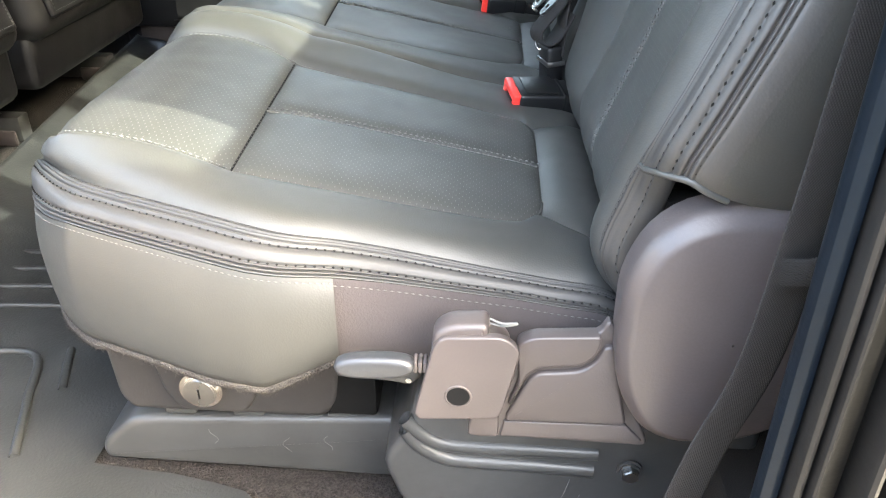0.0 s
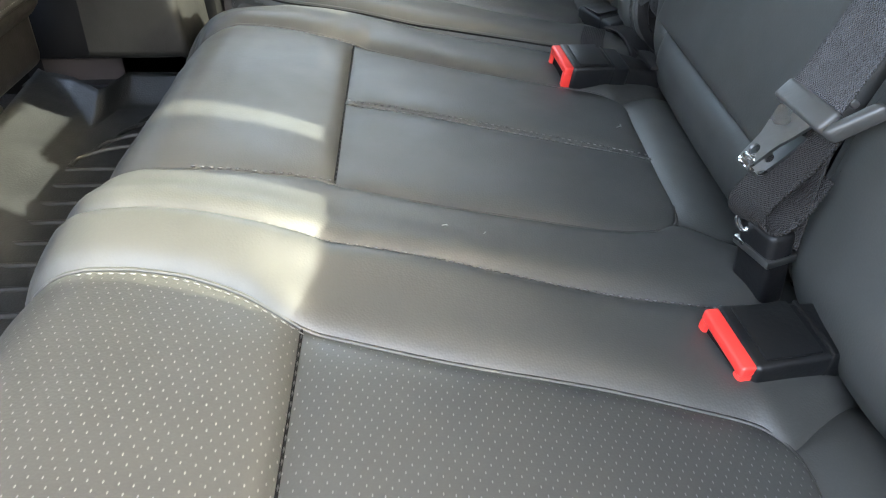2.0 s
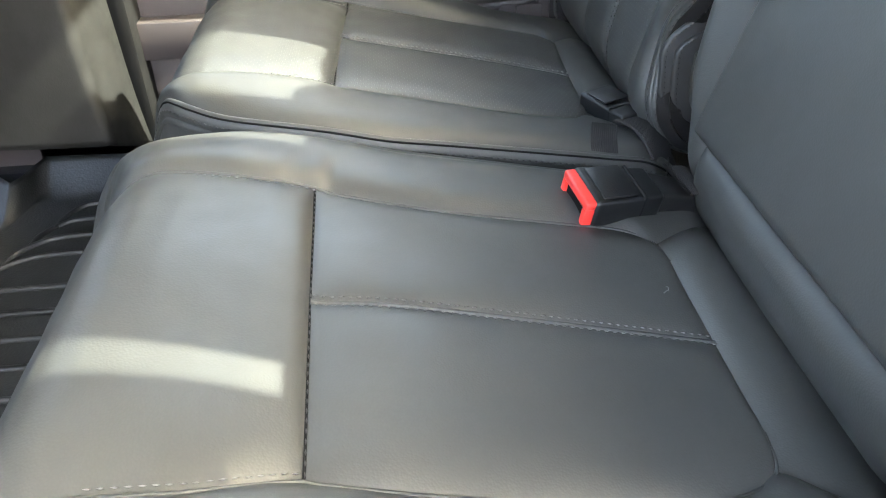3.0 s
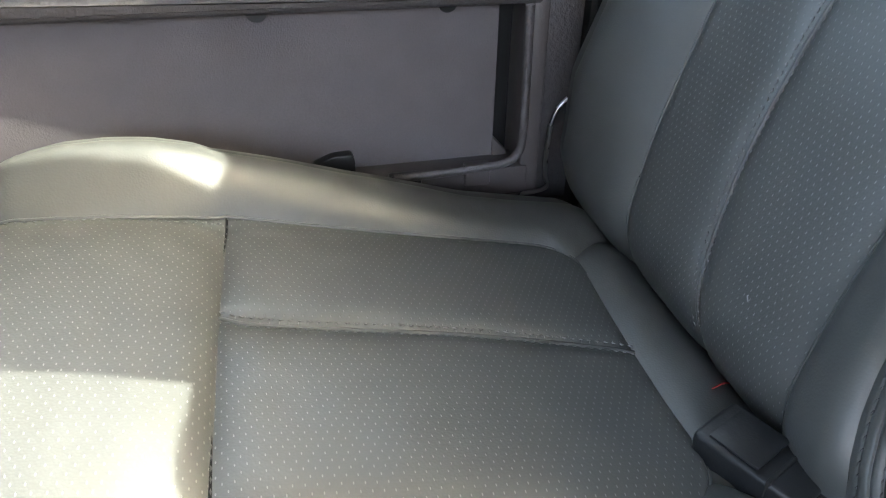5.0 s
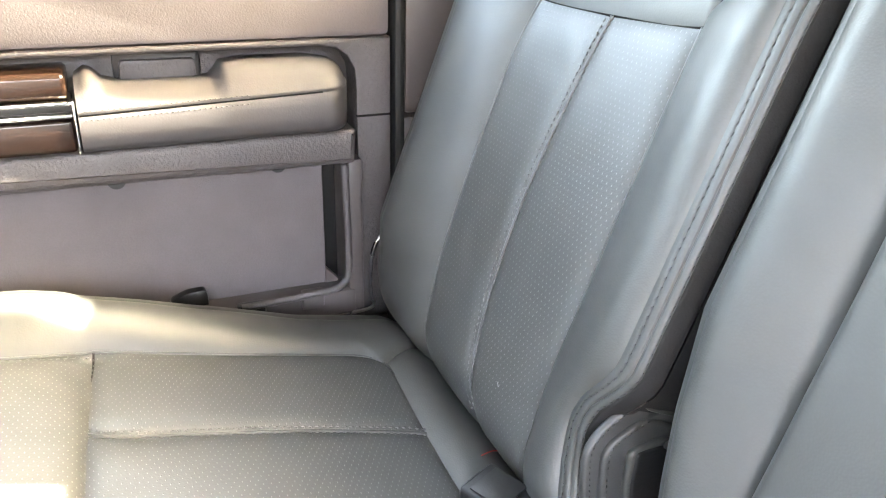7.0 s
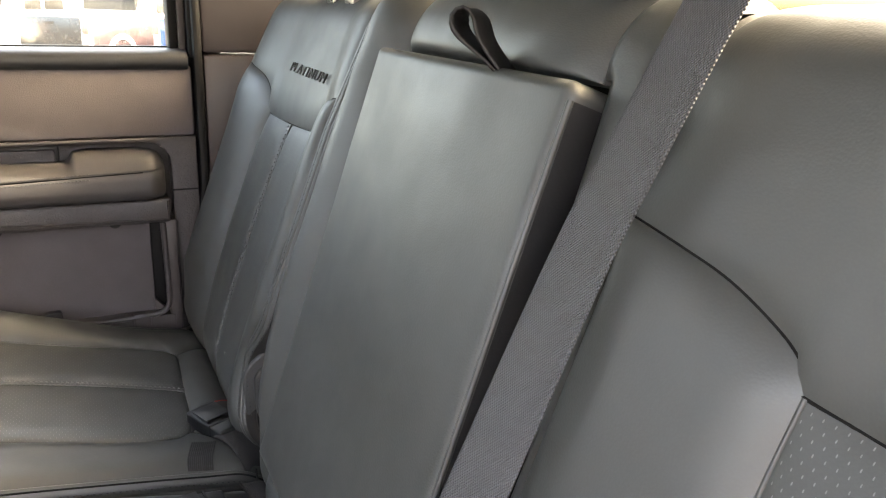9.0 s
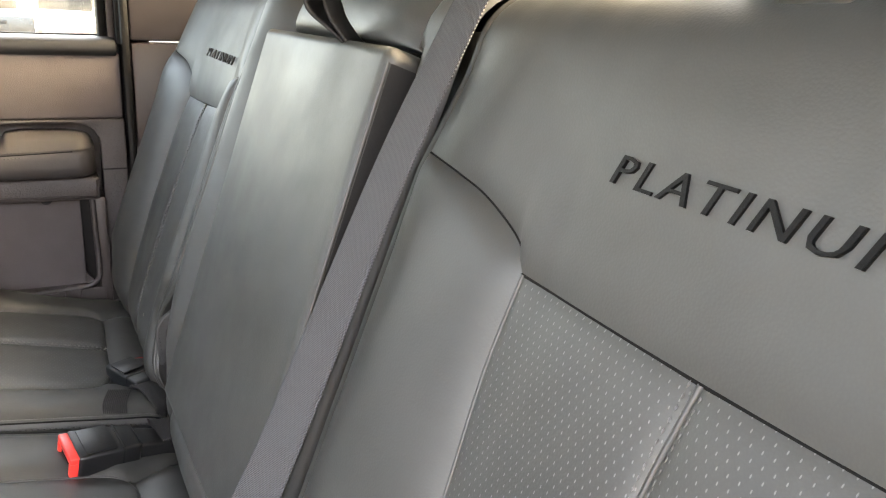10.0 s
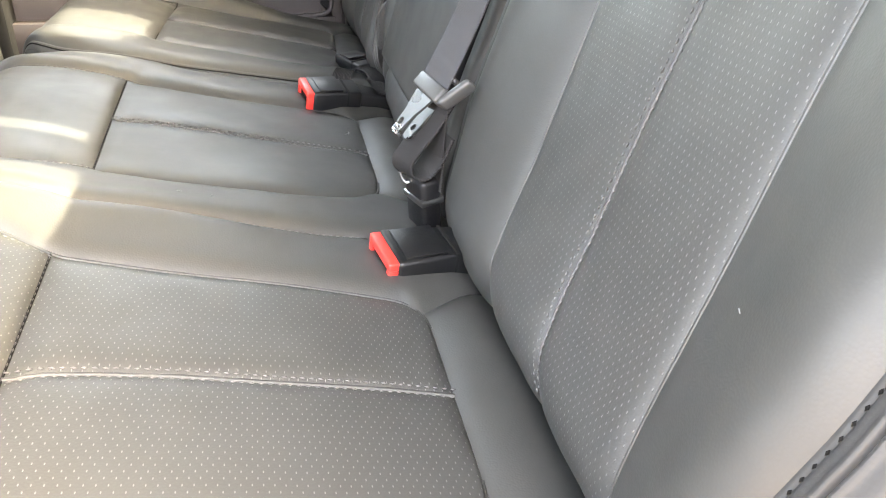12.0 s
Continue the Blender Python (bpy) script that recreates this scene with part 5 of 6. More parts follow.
tube("wire", [(0.011, 0.474, 0.4585), (0.020, 0.470, 0.4575), (0.031, 0.473, 0.4560), (0.022, 0.471, 0.4548), (0.011, 0.474, 0.4545)], 0.0009, THREAD, fr, n=6)

sbse = thing("seat_base", "scuffed black steel seat base and rail under the bench", "seat base")
part("storage_box", prism_bm(round_outline([(-0.325, 0.36), (-0.322, 0.298), (-0.312, 0.282), (-0.132, 0.280), (-0.119, 0.300), (-0.112, 0.36), (-0.112, 0.385), (-0.325, 0.385)], 0.010, 5), 0.560, 0.64, 0.008, 4), BOX, sbse, "dark brown-grey plastic storage box")
part("box_panel", prism_bm(round_outline([(-0.282, 0.37), (-0.275, 0.315), (-0.262, 0.291), (-0.203, 0.289), (-0.190, 0.310), (-0.180, 0.37)], 0.010, 5), 0.552, 0.566, 0.005, 4), BOX, sbse)
# near-black box paints the shaded gap between storage box and bracket
box("rail_gap_shade", -0.13, -0.085, 0.562, 0.62, 0.2835, 0.345, SEAM, sbse, 0.004)
rail = [(0.20, 0.262), (0.05, 0.268), (-0.085, 0.272), (-0.30, 0.262), (-0.325, 0.258), (-0.36, 0.226), (-0.36, 0.205), (0.20, 0.185)]
part("rail", prism_bm(round_outline(rail, 0.012, 4), 0.572, 0.66, 0.008, 3), BASE, sbse, "scuffed black steel rail")
rear = [(-0.078, 0.268), (-0.055, 0.305), (-0.045, 0.352), (0.24, 0.352), (0.24, 0.19), (-0.02, 0.19), (-0.06, 0.215)]
part("rear_bracket", prism_bm(round_outline(rear, 0.014, 4), 0.522, 0.64, 0.008, 3), BASE, sbse)
for pts in ([(-0.056, 0.318), (-0.044, 0.304), (-0.026, 0.2925), (0.0, 0.2895), (0.05, 0.2885), (0.108, 0.2870)], [(-0.056, 0.306), (-0.043, 0.288), (-0.022, 0.2755), (0.0, 0.2725), (0.05, 0.2705), (0.106, 0.2670)]):
    tube("pressed_rib", [(x, 0.5245, z) for x, z in pts], 0.0072, BASE, sbse, n=12, samples=50)
for x in (-0.225, -0.29, -0.135):
    box("rail_tab", x, x + 0.030, 0.576, 0.60, 0.264, 0.272, BASE, sbse, 0.003)


kn = thing("lock_knob", "round bright steel lock knob on the storage box", "lock")
disc("rim", (-0.236, 0.545, 0.3235), 0.019, 0.010, (0, 1, 0), CHROME, kn, 0.003)
face = disc("face", (-0.236, 0.541, 0.3235), 0.0145, 0.006, (0, 1, 0), STEEL, kn, 0.001)
box("key_slot", -0.2368, -0.2352, 0.5375, 0.5405, 0.3185, 0.3285, SEAM, face, 0.0)
bo = thing("mounting_bolt", "steel hex bolt with washer on the seat base", "bolt")
disc("washer", (0.136, 0.519, 0.273), 0.011, 0.006, (0, 1, 0), BASE, bo, 0.002)
disc("head", (0.136, 0.514, 0.273), 0.0075, 0.008, (0, 1, 0), STEEL, bo, 0.001, seg=6)
for i, (x, z) in enumerate(((-0.245, 0.243), (-0.135, 0.240), (-0.175, 0.236))):
    r = random.Random(i)
    pts = [(x + 0.004 * math.sin(k * 1.3 + i), 0.5705, z + 0.018 * (k / 4 - 0.5)) for k in range(5)]
    tagged(tube("scratch_thread", pts, 0.00016, LINT, None, n=5), "pale loose thread stuck on the rail", "lint")
for i, (x0, z0, x1, z1) in enumerate(((0.072, 0.222, 0.086, 0.262), (0.080, 0.235, 0.098, 0.232), (0.086, 0.226, 0.096, 0.244))):
    tagged(tube("scratch_thread", [(x0, 0.5165, z0), ((x0 + x1) / 2 + 0.002, 0.516, (z0 + z1) / 2), (x1, 0.5165, z1)], 0.00016, LINT, None, n=5), "pale loose thread stuck on the seat base", "lint")


def lint(x, y, on, ang, ln=0.005, h=0.011, material=None, label="tiny pale lint fleck lying on the leather", r=0.0004):
    a = on(x - math.cos(ang) * ln / 2, y - math.sin(ang) * ln / 2, h)
    b = on(x + 0.0008, y + 0.0008, h + 0.0006)
    c = on(x + math.cos(ang) * ln / 2, y + math.sin(ang) * ln / 2, h)
    tagged(tube("lint_fleck", [a, b, c], r, material or LINT, None, n=5, samples=8), label, "lint")


lint(0.036, 1.212, on_cushion, 0.6, 0.006, 0.0065)
lint(0.038, 1.216, on_cushion, 1.6, 0.005, 0.0065)
lint(-0.131, 0.984, on_cushion, 0.2, 0.004, 0.011)
lint(-0.105, 0.983, on_cushion, 1.2, 0.003, 0.011)
lint(0.570, 0.162, on_back, 0.3, 0.0025, 0.0105, r=0.00028)
lint(1.605, 0.06, on_back, 1.0, 0.004, 0.0055)
lint(0.102, 1.600, on_cushion, 0.55, 0.026, 0.0095, THREAD_RED, "short loose red thread on the cushion", 0.0006)

# ---- floor ----
floor = tagged(box("floor", -1.6, 0.45, 0.40, 2.02, 0.12, 0.192, CARPET, None, 0.0), "brown-black looped carpet floor of the cab", "floor", kind="structure")
mt = thing("floor_mat", "dusty grey rubber tray floor mat with ribs and raised rim", "floor mat")


def mat_end(x):
    """The far edge, drawn in round the pillar's foot."""
    return float(np.interp(x, [-0.90, -0.80, -0.725, -0.705, -0.58, -0.37], [1.975, 1.935, 1.865, 1.955, 1.945, 1.94]))


def mat_z(x, y):
    """Tray: flat, with a broad sloping front wall and a raised far rim."""
    z = 0.200
    d = x - (-0.800 - 0.115 * (y - 1.3))
    if d < 0.13:
        z += 0.046 * (1 - max(0.0, d) / 0.13) ** 1.25
    d = mat_end(x) - y
    if d < 0.07:
        z = max(z, 0.200 + 0.040 * (1 - max(0.0, d) / 0.07) ** 1.3)
    return z


P = []
for v in np.linspace(0, 1, 160):
    row = []
    for u in np.linspace(0, 1, 60):
        y = 0.44 + 1.5 * v
        front = -0.800 - 0.115 * (y - 1.3)
        back = -0.372 if y > 0.57 else -0.372 + 0.17 * min(1.0, max(0.0, (0.57 - y) / 0.03)) ** 0.5
        x = front + (back - front) * u
        y = 0.44 + (mat_end(x) - 0.44) * v
        row.append(Vector((x, y, mat_z(x, y) + wob((x, y, 0), 9, 0.002))))
    P.append(row)
    if v == 1:
        P.append([q + Vector((0, 0.004, -0.004)) for q in row])
        P.append([q + Vector((0, 0.004, -0.05)) for q in row])
P = [[r[0] + Vector((-0.002, 0, -0.05)), r[0] + Vector((-0.003, 0, -0.004))] + r for r in P]
sheet("tray", P, MAT_RUBBER, mt)
for i, y in enumerate(np.arange(1.02, 1.66, 0.052)):
    tube("rib", [(-0.70 - 0.02 * (y - 1), y, 0.200), (-0.60, y, 0.2020), (-0.50, y, 0.2015), (-0.44, y, 0.200)], 0.0045, MAT_RUBBER, mt, n=6, samples=12)
for k in range(4):
    y = 1.69 + 0.045 * k
    w = 0.11 - 0.020 * k
    tube("rib", [(-0.60 - w, y - 0.035, 0.201), (-0.60 - w + 0.005, y - 0.005, 0.201), (-0.60 - w * 0.45, y + 0.03, 0.201), (-0.60 + w * 0.45, y + 0.03, 0.201), (-0.60 + w - 0.005, y - 0.005, 0.201), (-0.60 + w, y - 0.035, 0.201)], 0.0045, MAT_RUBBER, mt, n=6, samples=24)
for i, y in enumerate(np.arange(0.83, 0.99, 0.045)):
    tube("rib", [(-0.66, y, 0.200), (-0.55, y + 0.004, 0.2015), (-0.45, y + 0.004, 0.200)], 0.0045, MAT_RUBBER, mt, n=6, samples=12)
tube("rib", [(-0.600, 0.735, 0.200), (-0.517, 0.735, 0.201), (-0.485, 0.66, 0.201), (-0.455, 0.575, 0.200)], 0.0050, MAT_RUBBER, mt, n=6)
tube("rib", [(-0.478, 0.748, 0.200), (-0.468, 0.715, 0.201), (-0.455, 0.677, 0.200)], 0.0050, MAT_RUBBER, mt, n=6)

# ---- front seats, seen from behind ----
def front_seat(y0, y1, zlow):
    root = thing("front_seat", "dark leather front seat seen from behind", "front seat", "front seats")
    part("backrest", transform_bm(box_bm(-0.06, 0.06, y0, y1, 0.0, 0.70, 0.04, 4), Matrix.Translation((-0.80, 0, zlow + 0.03)) @ Matrix.Rotation(radians(-14), 4, "Y")), LEATHER_FRONT, root)
    pocket = part("map_pocket", transform_bm(box_bm(0.058, 0.070, y0 + 0.04, y1 - 0.04, 0.03, 0.30, 0.008, 3), Matrix.Translation((-0.80, 0, zlow + 0.03)) @ Matrix.Rotation(radians(-14), 4, "Y")), LEATHER_FRONT, root)
    m = Matrix.Translation((-0.80, 0, zlow + 0.03)) @ Matrix.Rotation(radians(-14), 4, "Y")
    stitches("stitching", [m @ Vector((0.071, y, z)) for y, z in ((y0 + 0.05, 0.29), (y0 + 0.05, 0.04), (y1 - 0.05, 0.04), (y1 - 0.05, 0.29))], (1, 0, 0), THREAD, pocket)
    mid = (y0 + y1) / 2
    part("headrest", transform_bm(box_bm(-0.045, 0.055, mid - 0.13, mid + 0.13, 0.73, 0.93, 0.035, 4), m), LEATHER_FRONT, root)
    for y in (mid - 0.05, mid + 0.05):
        tube("headrest_post", [m @ Vector((0, y, z)) for z in (0.66, 0.71, 0.76)], 0.006, STEEL, root)
    part("seat_shell", box_bm(-1.30, -0.78, y0 + 0.01, y1 - 0.01, zlow - 0.05, zlow + 0.06, 0.02, 3), BLACK, root)
    for y in (y0 + 0.06, y1 - 0.06):
        box("seat_rail", -1.30, -0.86, y - 0.018, y + 0.018, 0.20, 0.25, BASE, root, 0.004)
        box("rail_foot", -0.93, -0.87, y - 0.022, y + 0.022, 0.193, 0.225, TRIM, root, 0.006)
        tube("seat_strut", [(-0.90, y, 0.235), (-0.95, y, 0.30), (-1.0, y, zlow)], 0.008, STEEL, root)
    return root


front_seat(0.78, 1.285, 0.37)
front_seat(1.32, 1.83, 0.36)

# ---- far door ----
door = tagged(new("door_1"), "closed rear door with brown-grey plastic trim, padded armrest and map pocket", "car door", kind="structure")
D = 1.955                                       # the trim's main face
DX0, DX1 = -0.86, 0.141
box("upper_trim", DX0, DX1, D, D + 0.05, 0.7415, 0.850, DOOR_CLOTH, door, 0.006, "smooth cloth-like upper trim")
SILL = plain("soft_dark_plastic", (0.013, 0.0135, 0.0150), 0.42)
roll = [(D + 0.004, 0.842), (D - 0.003, 0.846), (D - 0.0065, 0.853), (D - 0.0070, 0.861), (D - 0.003, 0.868), (D + 0.005, 0.8725), (D + 0.018, 0.8745), (D + 0.050, 0.8745), (D + 0.050, 0.842)]
sheet("sill_roll", [[Vector((x, y, z)) for y, z in roll] for x in np.linspace(DX0, DX1 - 0.006, 12)], SILL, door, "soft dark rounded window sill", wrap=True)
box("middle_trim", DX0, 0.118, D + 0.034, D + 0.05, 0.60, 0.745, TRIM_ROUGH, door, 0.003)
border = [(DX1, 0.7408), (DX1, 0.40), (0.1005, 0.40), (0.1010, 0.690), (0.0995, 0.708), (0.092, 0.722), (0.080, 0.731), (0.06, 0.7345), (DX0, 0.7345), (DX0, 0.7408)]
part("rear_border", prism_bm(border, D - 0.003, D + 0.048, 0.003, 2), TRIM_ROUGH, door, "coarse-grained border round the armrest recess")
box("trim_seam", 0.101, DX1 - 0.001, D - 0.0036, D, 0.6545, 0.6570, SEAM, door, 0.0)
ARM = ([-0.179, -0.170, -0.163, -0.155, -0.140, -0.052, -0.046, -0.040, -0.020, 0.050, 0.074, 0.084, 0.0905],
       [0.716, 0.722, 0.720, 0.711, 0.7070, 0.7065, 0.712, 0.721, 0.7240, 0.7235, 0.7190, 0.7120, 0.7000])
P = []
for x in np.concatenate([np.linspace(-0.179, -0.03, 50), np.linspace(-0.028, 0.060, 14), 0.060 + 0.0305 * np.sin(np.linspace(0.1, math.pi / 2, 14))]):
    back = 0.045 * (1 - math.sqrt(max(0.0, 1 - (max(0.0, x - 0.060) / 0.0306) ** 2)))
    lift, z1 = 0.010 * (x + 0.179) / 0.27, float(np.interp(x, *ARM))
    crease = 0.6855 + lift * 0.9
    P.append([Vector((x, min(1.992, y + back * (y < 1.99)), z)) for y, z in (
        (1.992, 0.648), (1.935, 0.648), (1.924, 0.6495), (1.9185, 0.656), (1.917, 0.668), (1.9175, 0.680), (1.9190, crease - 0.0012), (1.9205, crease), (1.9190, crease + 0.0012),
        (1.9210, crease + 0.004), (1.928, crease + 0.55 * (z1 - crease)), (1.939, crease + 0.86 * (z1 - crease)), (1.950, z1), (1.965, z1), (1.992, z1 - 0.002))])
rest = sheet("armrest", P, DOOR_LEATHER, door, "padded leather armrest", flip=True)
for dz in (-0.0045, 0.0040):
    stitches("stitching", [(x, 1.9180 + 0.0012 * (dz > 0), 0.6855 + dz + 0.0335 * (x + 0.179)) for x in np.linspace(-0.175, -0.02, 60)], (0, -1, 0.2), THREAD_DARK, rest, gap=0.0052, long=0.0036)
tube("armrest_crease", [(x, 1.9198, 0.6855 + 0.0333 * (x + 0.179)) for x in (-0.178, -0.1, 0.0, 0.055)], 0.0010, SEAM, rest, n=6)
# black plate paints the shade in the gap round the handle
part("handle_recess_shade", prism_bm(round_outline([(-0.143, 0.690), (-0.143, 0.732), (-0.058, 0.732), (-0.058, 0.690)], 0.006, 4), D + 0.027, D + 0.036, 0.002, 2), BLACK, door, "black plate for the shaded gap round the pull handle")
part("pull_handle", prism_bm(round_outline([(-0.138, 0.690), (-0.137, 0.724), (-0.064, 0.724), (-0.063, 0.690)], 0.005, 4), D + 0.020, D + 0.032, 0.002, 2), TRIM_ROUGH, door)
box("wood_inlay", DX0, -0.183, 1.921, 1.992, 0.650, 0.683, WOOD, door, 0.005, "glossy dark wood inlay", 3)
box("chrome_strip", DX0, -0.183, 1.919, 1.97, 0.684, 0.6885, CHROME, door, 0.002, "chrome strip")
box("chrome_strip", DX0, -0.183, 1.921, 1.97, 0.6955, 0.6995, CHROME, door, 0.0015, "chrome strip")
# black strip as painted shade between the chrome strips
box("inlay_gap_shade", DX0, -0.184, 1.926, 1.97, 0.6885, 0.6955, BLACK, door, 0.001)
box("chrome_edge", -0.183, -0.1805, 1.919, 1.97, 0.649, 0.7000, CHROME, door, 0.001, "chrome edge")
box("wood_inlay", DX0, -0.185, 1.926, 1.992, 0.7005, 0.724, WOOD, door, 0.005, "glossy dark wood inlay", 3)
bm = prism_bm(round_outline([(DX0, 0.6185), (0.092, 0.6085), (0.094, 0.6470), (DX0, 0.6490)], 0.004, 3), 1.930, 1.985, 0.006, 3)
part("lower_ledge", bm, TRIM_ROUGH, door, "coarse-grained lower ledge")
box("pocket_back", DX0, 0.0615, 1.962, 1.970, 0.41, 0.62, DOOR_CLOTH, door, 0.002, "flat cloth-like pocket panel")
# black sheet gives the pocket's end its shade
box("pocket_depth_shade", 0.050, 0.096, 1.984, 1.990, 0.41, 0.62, BLACK, door, 0.0)
part("pocket_foot", prism_bm([(0.0600, 0.473), (0.076, 0.455), (0.076, 0.43), (0.0600, 0.43)], 1.960, 1.972, 0.002, 2), TRIM, door)
tube("pocket_rim", [(0.079, 1.931, 0.609), (0.080, 1.931, 0.56), (0.081, 1.931, 0.485), (0.077, 1.931, 0.466), (0.064, 1.931, 0.457), (0.03, 1.931, 0.454), (-0.045, 1.931, 0.451)], 0.0045, TRIM_ROUGH, door, "rounded pocket rim", samples=60)
box("pocket_side", 0.0815, 0.1005, 1.934, 1.99, 0.40, 0.612, TRIM, door, 0.003)
box("lower_lip", DX0, 0.090, 1.932, 1.975, 0.395, 0.452, TRIM, door, 0.004)
box("lip_notch", -0.050, -0.018, 1.929, 1.94, 0.438, 0.455, BLACK, door, 0.003)
box("lip_notch", 0.024, 0.050, 1.9275, 1.94, 0.436, 0.459, TRIM, door, 0.003)
part("latch_flap", prism_bm(round_outline([(-0.119, 0.462), (-0.100, 0.470), (-0.081, 0.471), (-0.078, 0.465), (-0.078, 0.425), (-0.119, 0.425)], 0.004, 3), 1.951, 1.975, 0.002, 2), BLACK, door)
for x in (0.010, -0.155):
    disc("clip", (x, 1.958, 0.6085), 0.009, 0.016, (0, 1, 0), BLACK, door, 0.002)
box("lower_panel", DX0, DX1 - 0.002, D + 0.0, D + 0.04, 0.20, 0.397, TRIM, door, 0.004)
box("outer_skin", -0.86, 0.13, 2.03, 2.05, 0.10, 0.866, PAINT_BLUE, door, 0.004)
win = tagged(new("window_1"), "clear side window of the far rear door with black frame", "window", kind="structure")
pane = part("pane", box_bm(-0.80, 0.116, 2.008, 2.012, 0.862, 1.24, 0.0), GLASS, win)
box("window_post", 0.112, 0.126, 1.975, 2.02, 0.862, 1.26, BLACK_SOFT, win, 0.004)
box("window_post", 0.126, 0.137, 1.968, 2.03, 0.862, 1.26, TRIM, win, 0.003)
box("window_post", 0.138, 0.152, 1.958, 2.03, 0.862, 1.26, BLACK_SOFT, win, 0.004)
box("window_seal", -0.80, 0.114, 1.996, 2.008, 0.862, 0.877, BLACK_SOFT, win, 0.002)
box("window_post", -0.86, -0.80, 1.965, 2.03, 0.862, 1.26, BLACK_SOFT, win, 0.004)

# ---- shell of the cab ----
def structure(name, label, *boxes, material=TRIM, r=0.006):
    root = tagged(new(name), label, name.split("_")[0], kind="structure")
    for pn, b, mt_ in boxes:
        box(pn, *b, mt_ or material, root, r)
    return root


structure("pillar_far_rear", "brown-grey plastic trim of the far rear pillar",
          ("seal", (0.144, 0.158, 1.948, 2.02, 0.25, 1.26), BLACK_SOFT), ("lower_trim", (0.160, 0.42, 1.962, 2.03, 0.20, 0.648), None), ("upper_trim", (0.160, 0.42, 1.958, 2.03, 0.652, 0.866), None), ("top_trim", (0.159, 0.42, 1.960, 2.03, 0.869, 1.26), None))
fb = tagged(new("pillar_far_middle"), "dusty plastic foot of the far middle pillar, coloured dark for its shade", "pillar", kind="structure")


def foot_low(k):
    """Lower edge of the foot: level in front, sweeping down along its side."""
    return 0.325 if k < 0 else 0.325 - 0.030 * min(1.0, k / 0.053) ** 0.8 - 0.5 * max(0.0, k - 0.053)


ring = [(-0.700, 1.806), (-0.66, 1.803), (-0.60, 1.800), (-0.565, 1.800)]
ring += [(-0.555 + 0.016 * math.sin(a), 1.816 - 0.016 * math.cos(a)) for a in np.linspace(0.1, math.pi / 2 - 0.1, 9)]
ring += [(-0.538, 1.825), (-0.532, 1.84), (-0.526, 1.853), (-0.522, 1.875), (-0.520, 1.91)]
P = []
for t in [-0.03, -0.012, 0.0] + list(np.linspace(0.02, 1, 34)):
    row = []
    for x, y in ring:
        k = y - 1.805 if x > -0.556 else -1.0
        z0 = foot_low(k)
        inw = 0.02 * min(1.0, -t / 0.03) if t < 0 else 0.0
        flare = 0.006 * (1 - min(1.0, max(t, 0.0) / 0.25)) ** 2
        row.append(Vector((x - inw + (flare - 0.02 * max(0.0, t)) * (x > -0.556), y + inw + 0.025 * max(0.0, t), z0 + (max(t, 0.0)) * (0.80 - z0) + min(t, 0.0) * 0.3)))
    P.append(row)
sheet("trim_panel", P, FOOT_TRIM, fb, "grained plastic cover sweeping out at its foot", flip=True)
box("seal", -0.535, -0.505, 1.905, 2.0, 0.22, 1.26, BLACK_SOFT, fb, 0.006)
# black box puts shade into the recess behind the foot
box("recess_shade_box", -0.90, -0.535, 1.965, 2.01, 0.21, 0.80, BLACK, fb, 0.01)
box("front_flange", -0.90, -0.715, 1.93, 1.98, 0.27, 0.80, BLACK, fb, 0.015)
box("sill_box", -0.720, -0.515, 1.955, 2.0, 0.215, 0.42, BLACK_SOFT, fb, 0.01)
box("upper_post", -0.90, -0.52, 1.94, 2.03, 0.73, 1.26, BLACK_SOFT, fb, 0.01)
structure("pillar_far_backing", "dark seal channel behind the far door edge", ("channel", (0.118, 0.20, 2.026, 2.06, 0.20, 1.30), BLACK_SOFT))
# added out of view: holds back low sky light at the near opening
structure("wall_near", "unseen dark wall added to block low sky light from the near side", ("wall", (-5.0, 4.0, -2.4, -2.2, -0.95, 1.7), ASPHALT))
# open door, unseen; added to keep light from the front off skirt and mat
structure("door_2", "near rear door standing open, plain dark inner panel", ("inner_panel", (-0.97, -0.88, -0.62, 0.33, 0.10, 0.86), TRIM))
structure("sill_far", "black plastic sill of the far door opening", ("sill", (-0.90, 0.12, 1.93, 2.02, 0.12, 0.225), BLACK))
structure("wall_rear", "dark felt rear wall of the cab below the rear window",
          ("lower_wall", (0.42, 0.47, 0.36, 2.05, 0.10, 0.905), CARPET_DARK), ("upper_wall", (0.44, 0.47, 0.36, 2.05, 1.385, 1.44), HEADLINER),
          ("side_wall", (0.44, 0.47, 1.868, 2.05, 0.905, 1.385), TRIM), ("side_wall", (0.44, 0.47, 0.36, 0.495, 0.905, 1.385), TRIM), ("seat_shelf", (0.20, 0.42, 0.45, 2.0, 0.18, 0.30), CARPET_DARK))
rear_win = tagged(new("window_2"), "tinted rear window above the backrests", "window", kind="structure")
part("pane", box_bm(0.452, 0.456, 0.495, 1.868, 0.905, 1.385, 0.0), GLASS_REAR := tinted("tinted_rear_glass", (0.60, 0.62, 0.61)), rear_win)
for y in (0.981, 1.350):
    box("slider_frame", 0.444, 0.462, y - 0.034, y + 0.034, 0.905, 1.385, BLACK_SOFT, rear_win, 0.004)
structure("ceiling", "pale cloth headliner", ("headliner", (-1.60, 0.47, 0.34, 2.05, 1.43, 1.47), HEADLINER))
structure("wall_front", "dark dashboard and front bulkhead", ("dashboard", (-2.3, -1.9, 0.36, 2.05, 0.10, 0.84), BLACK))
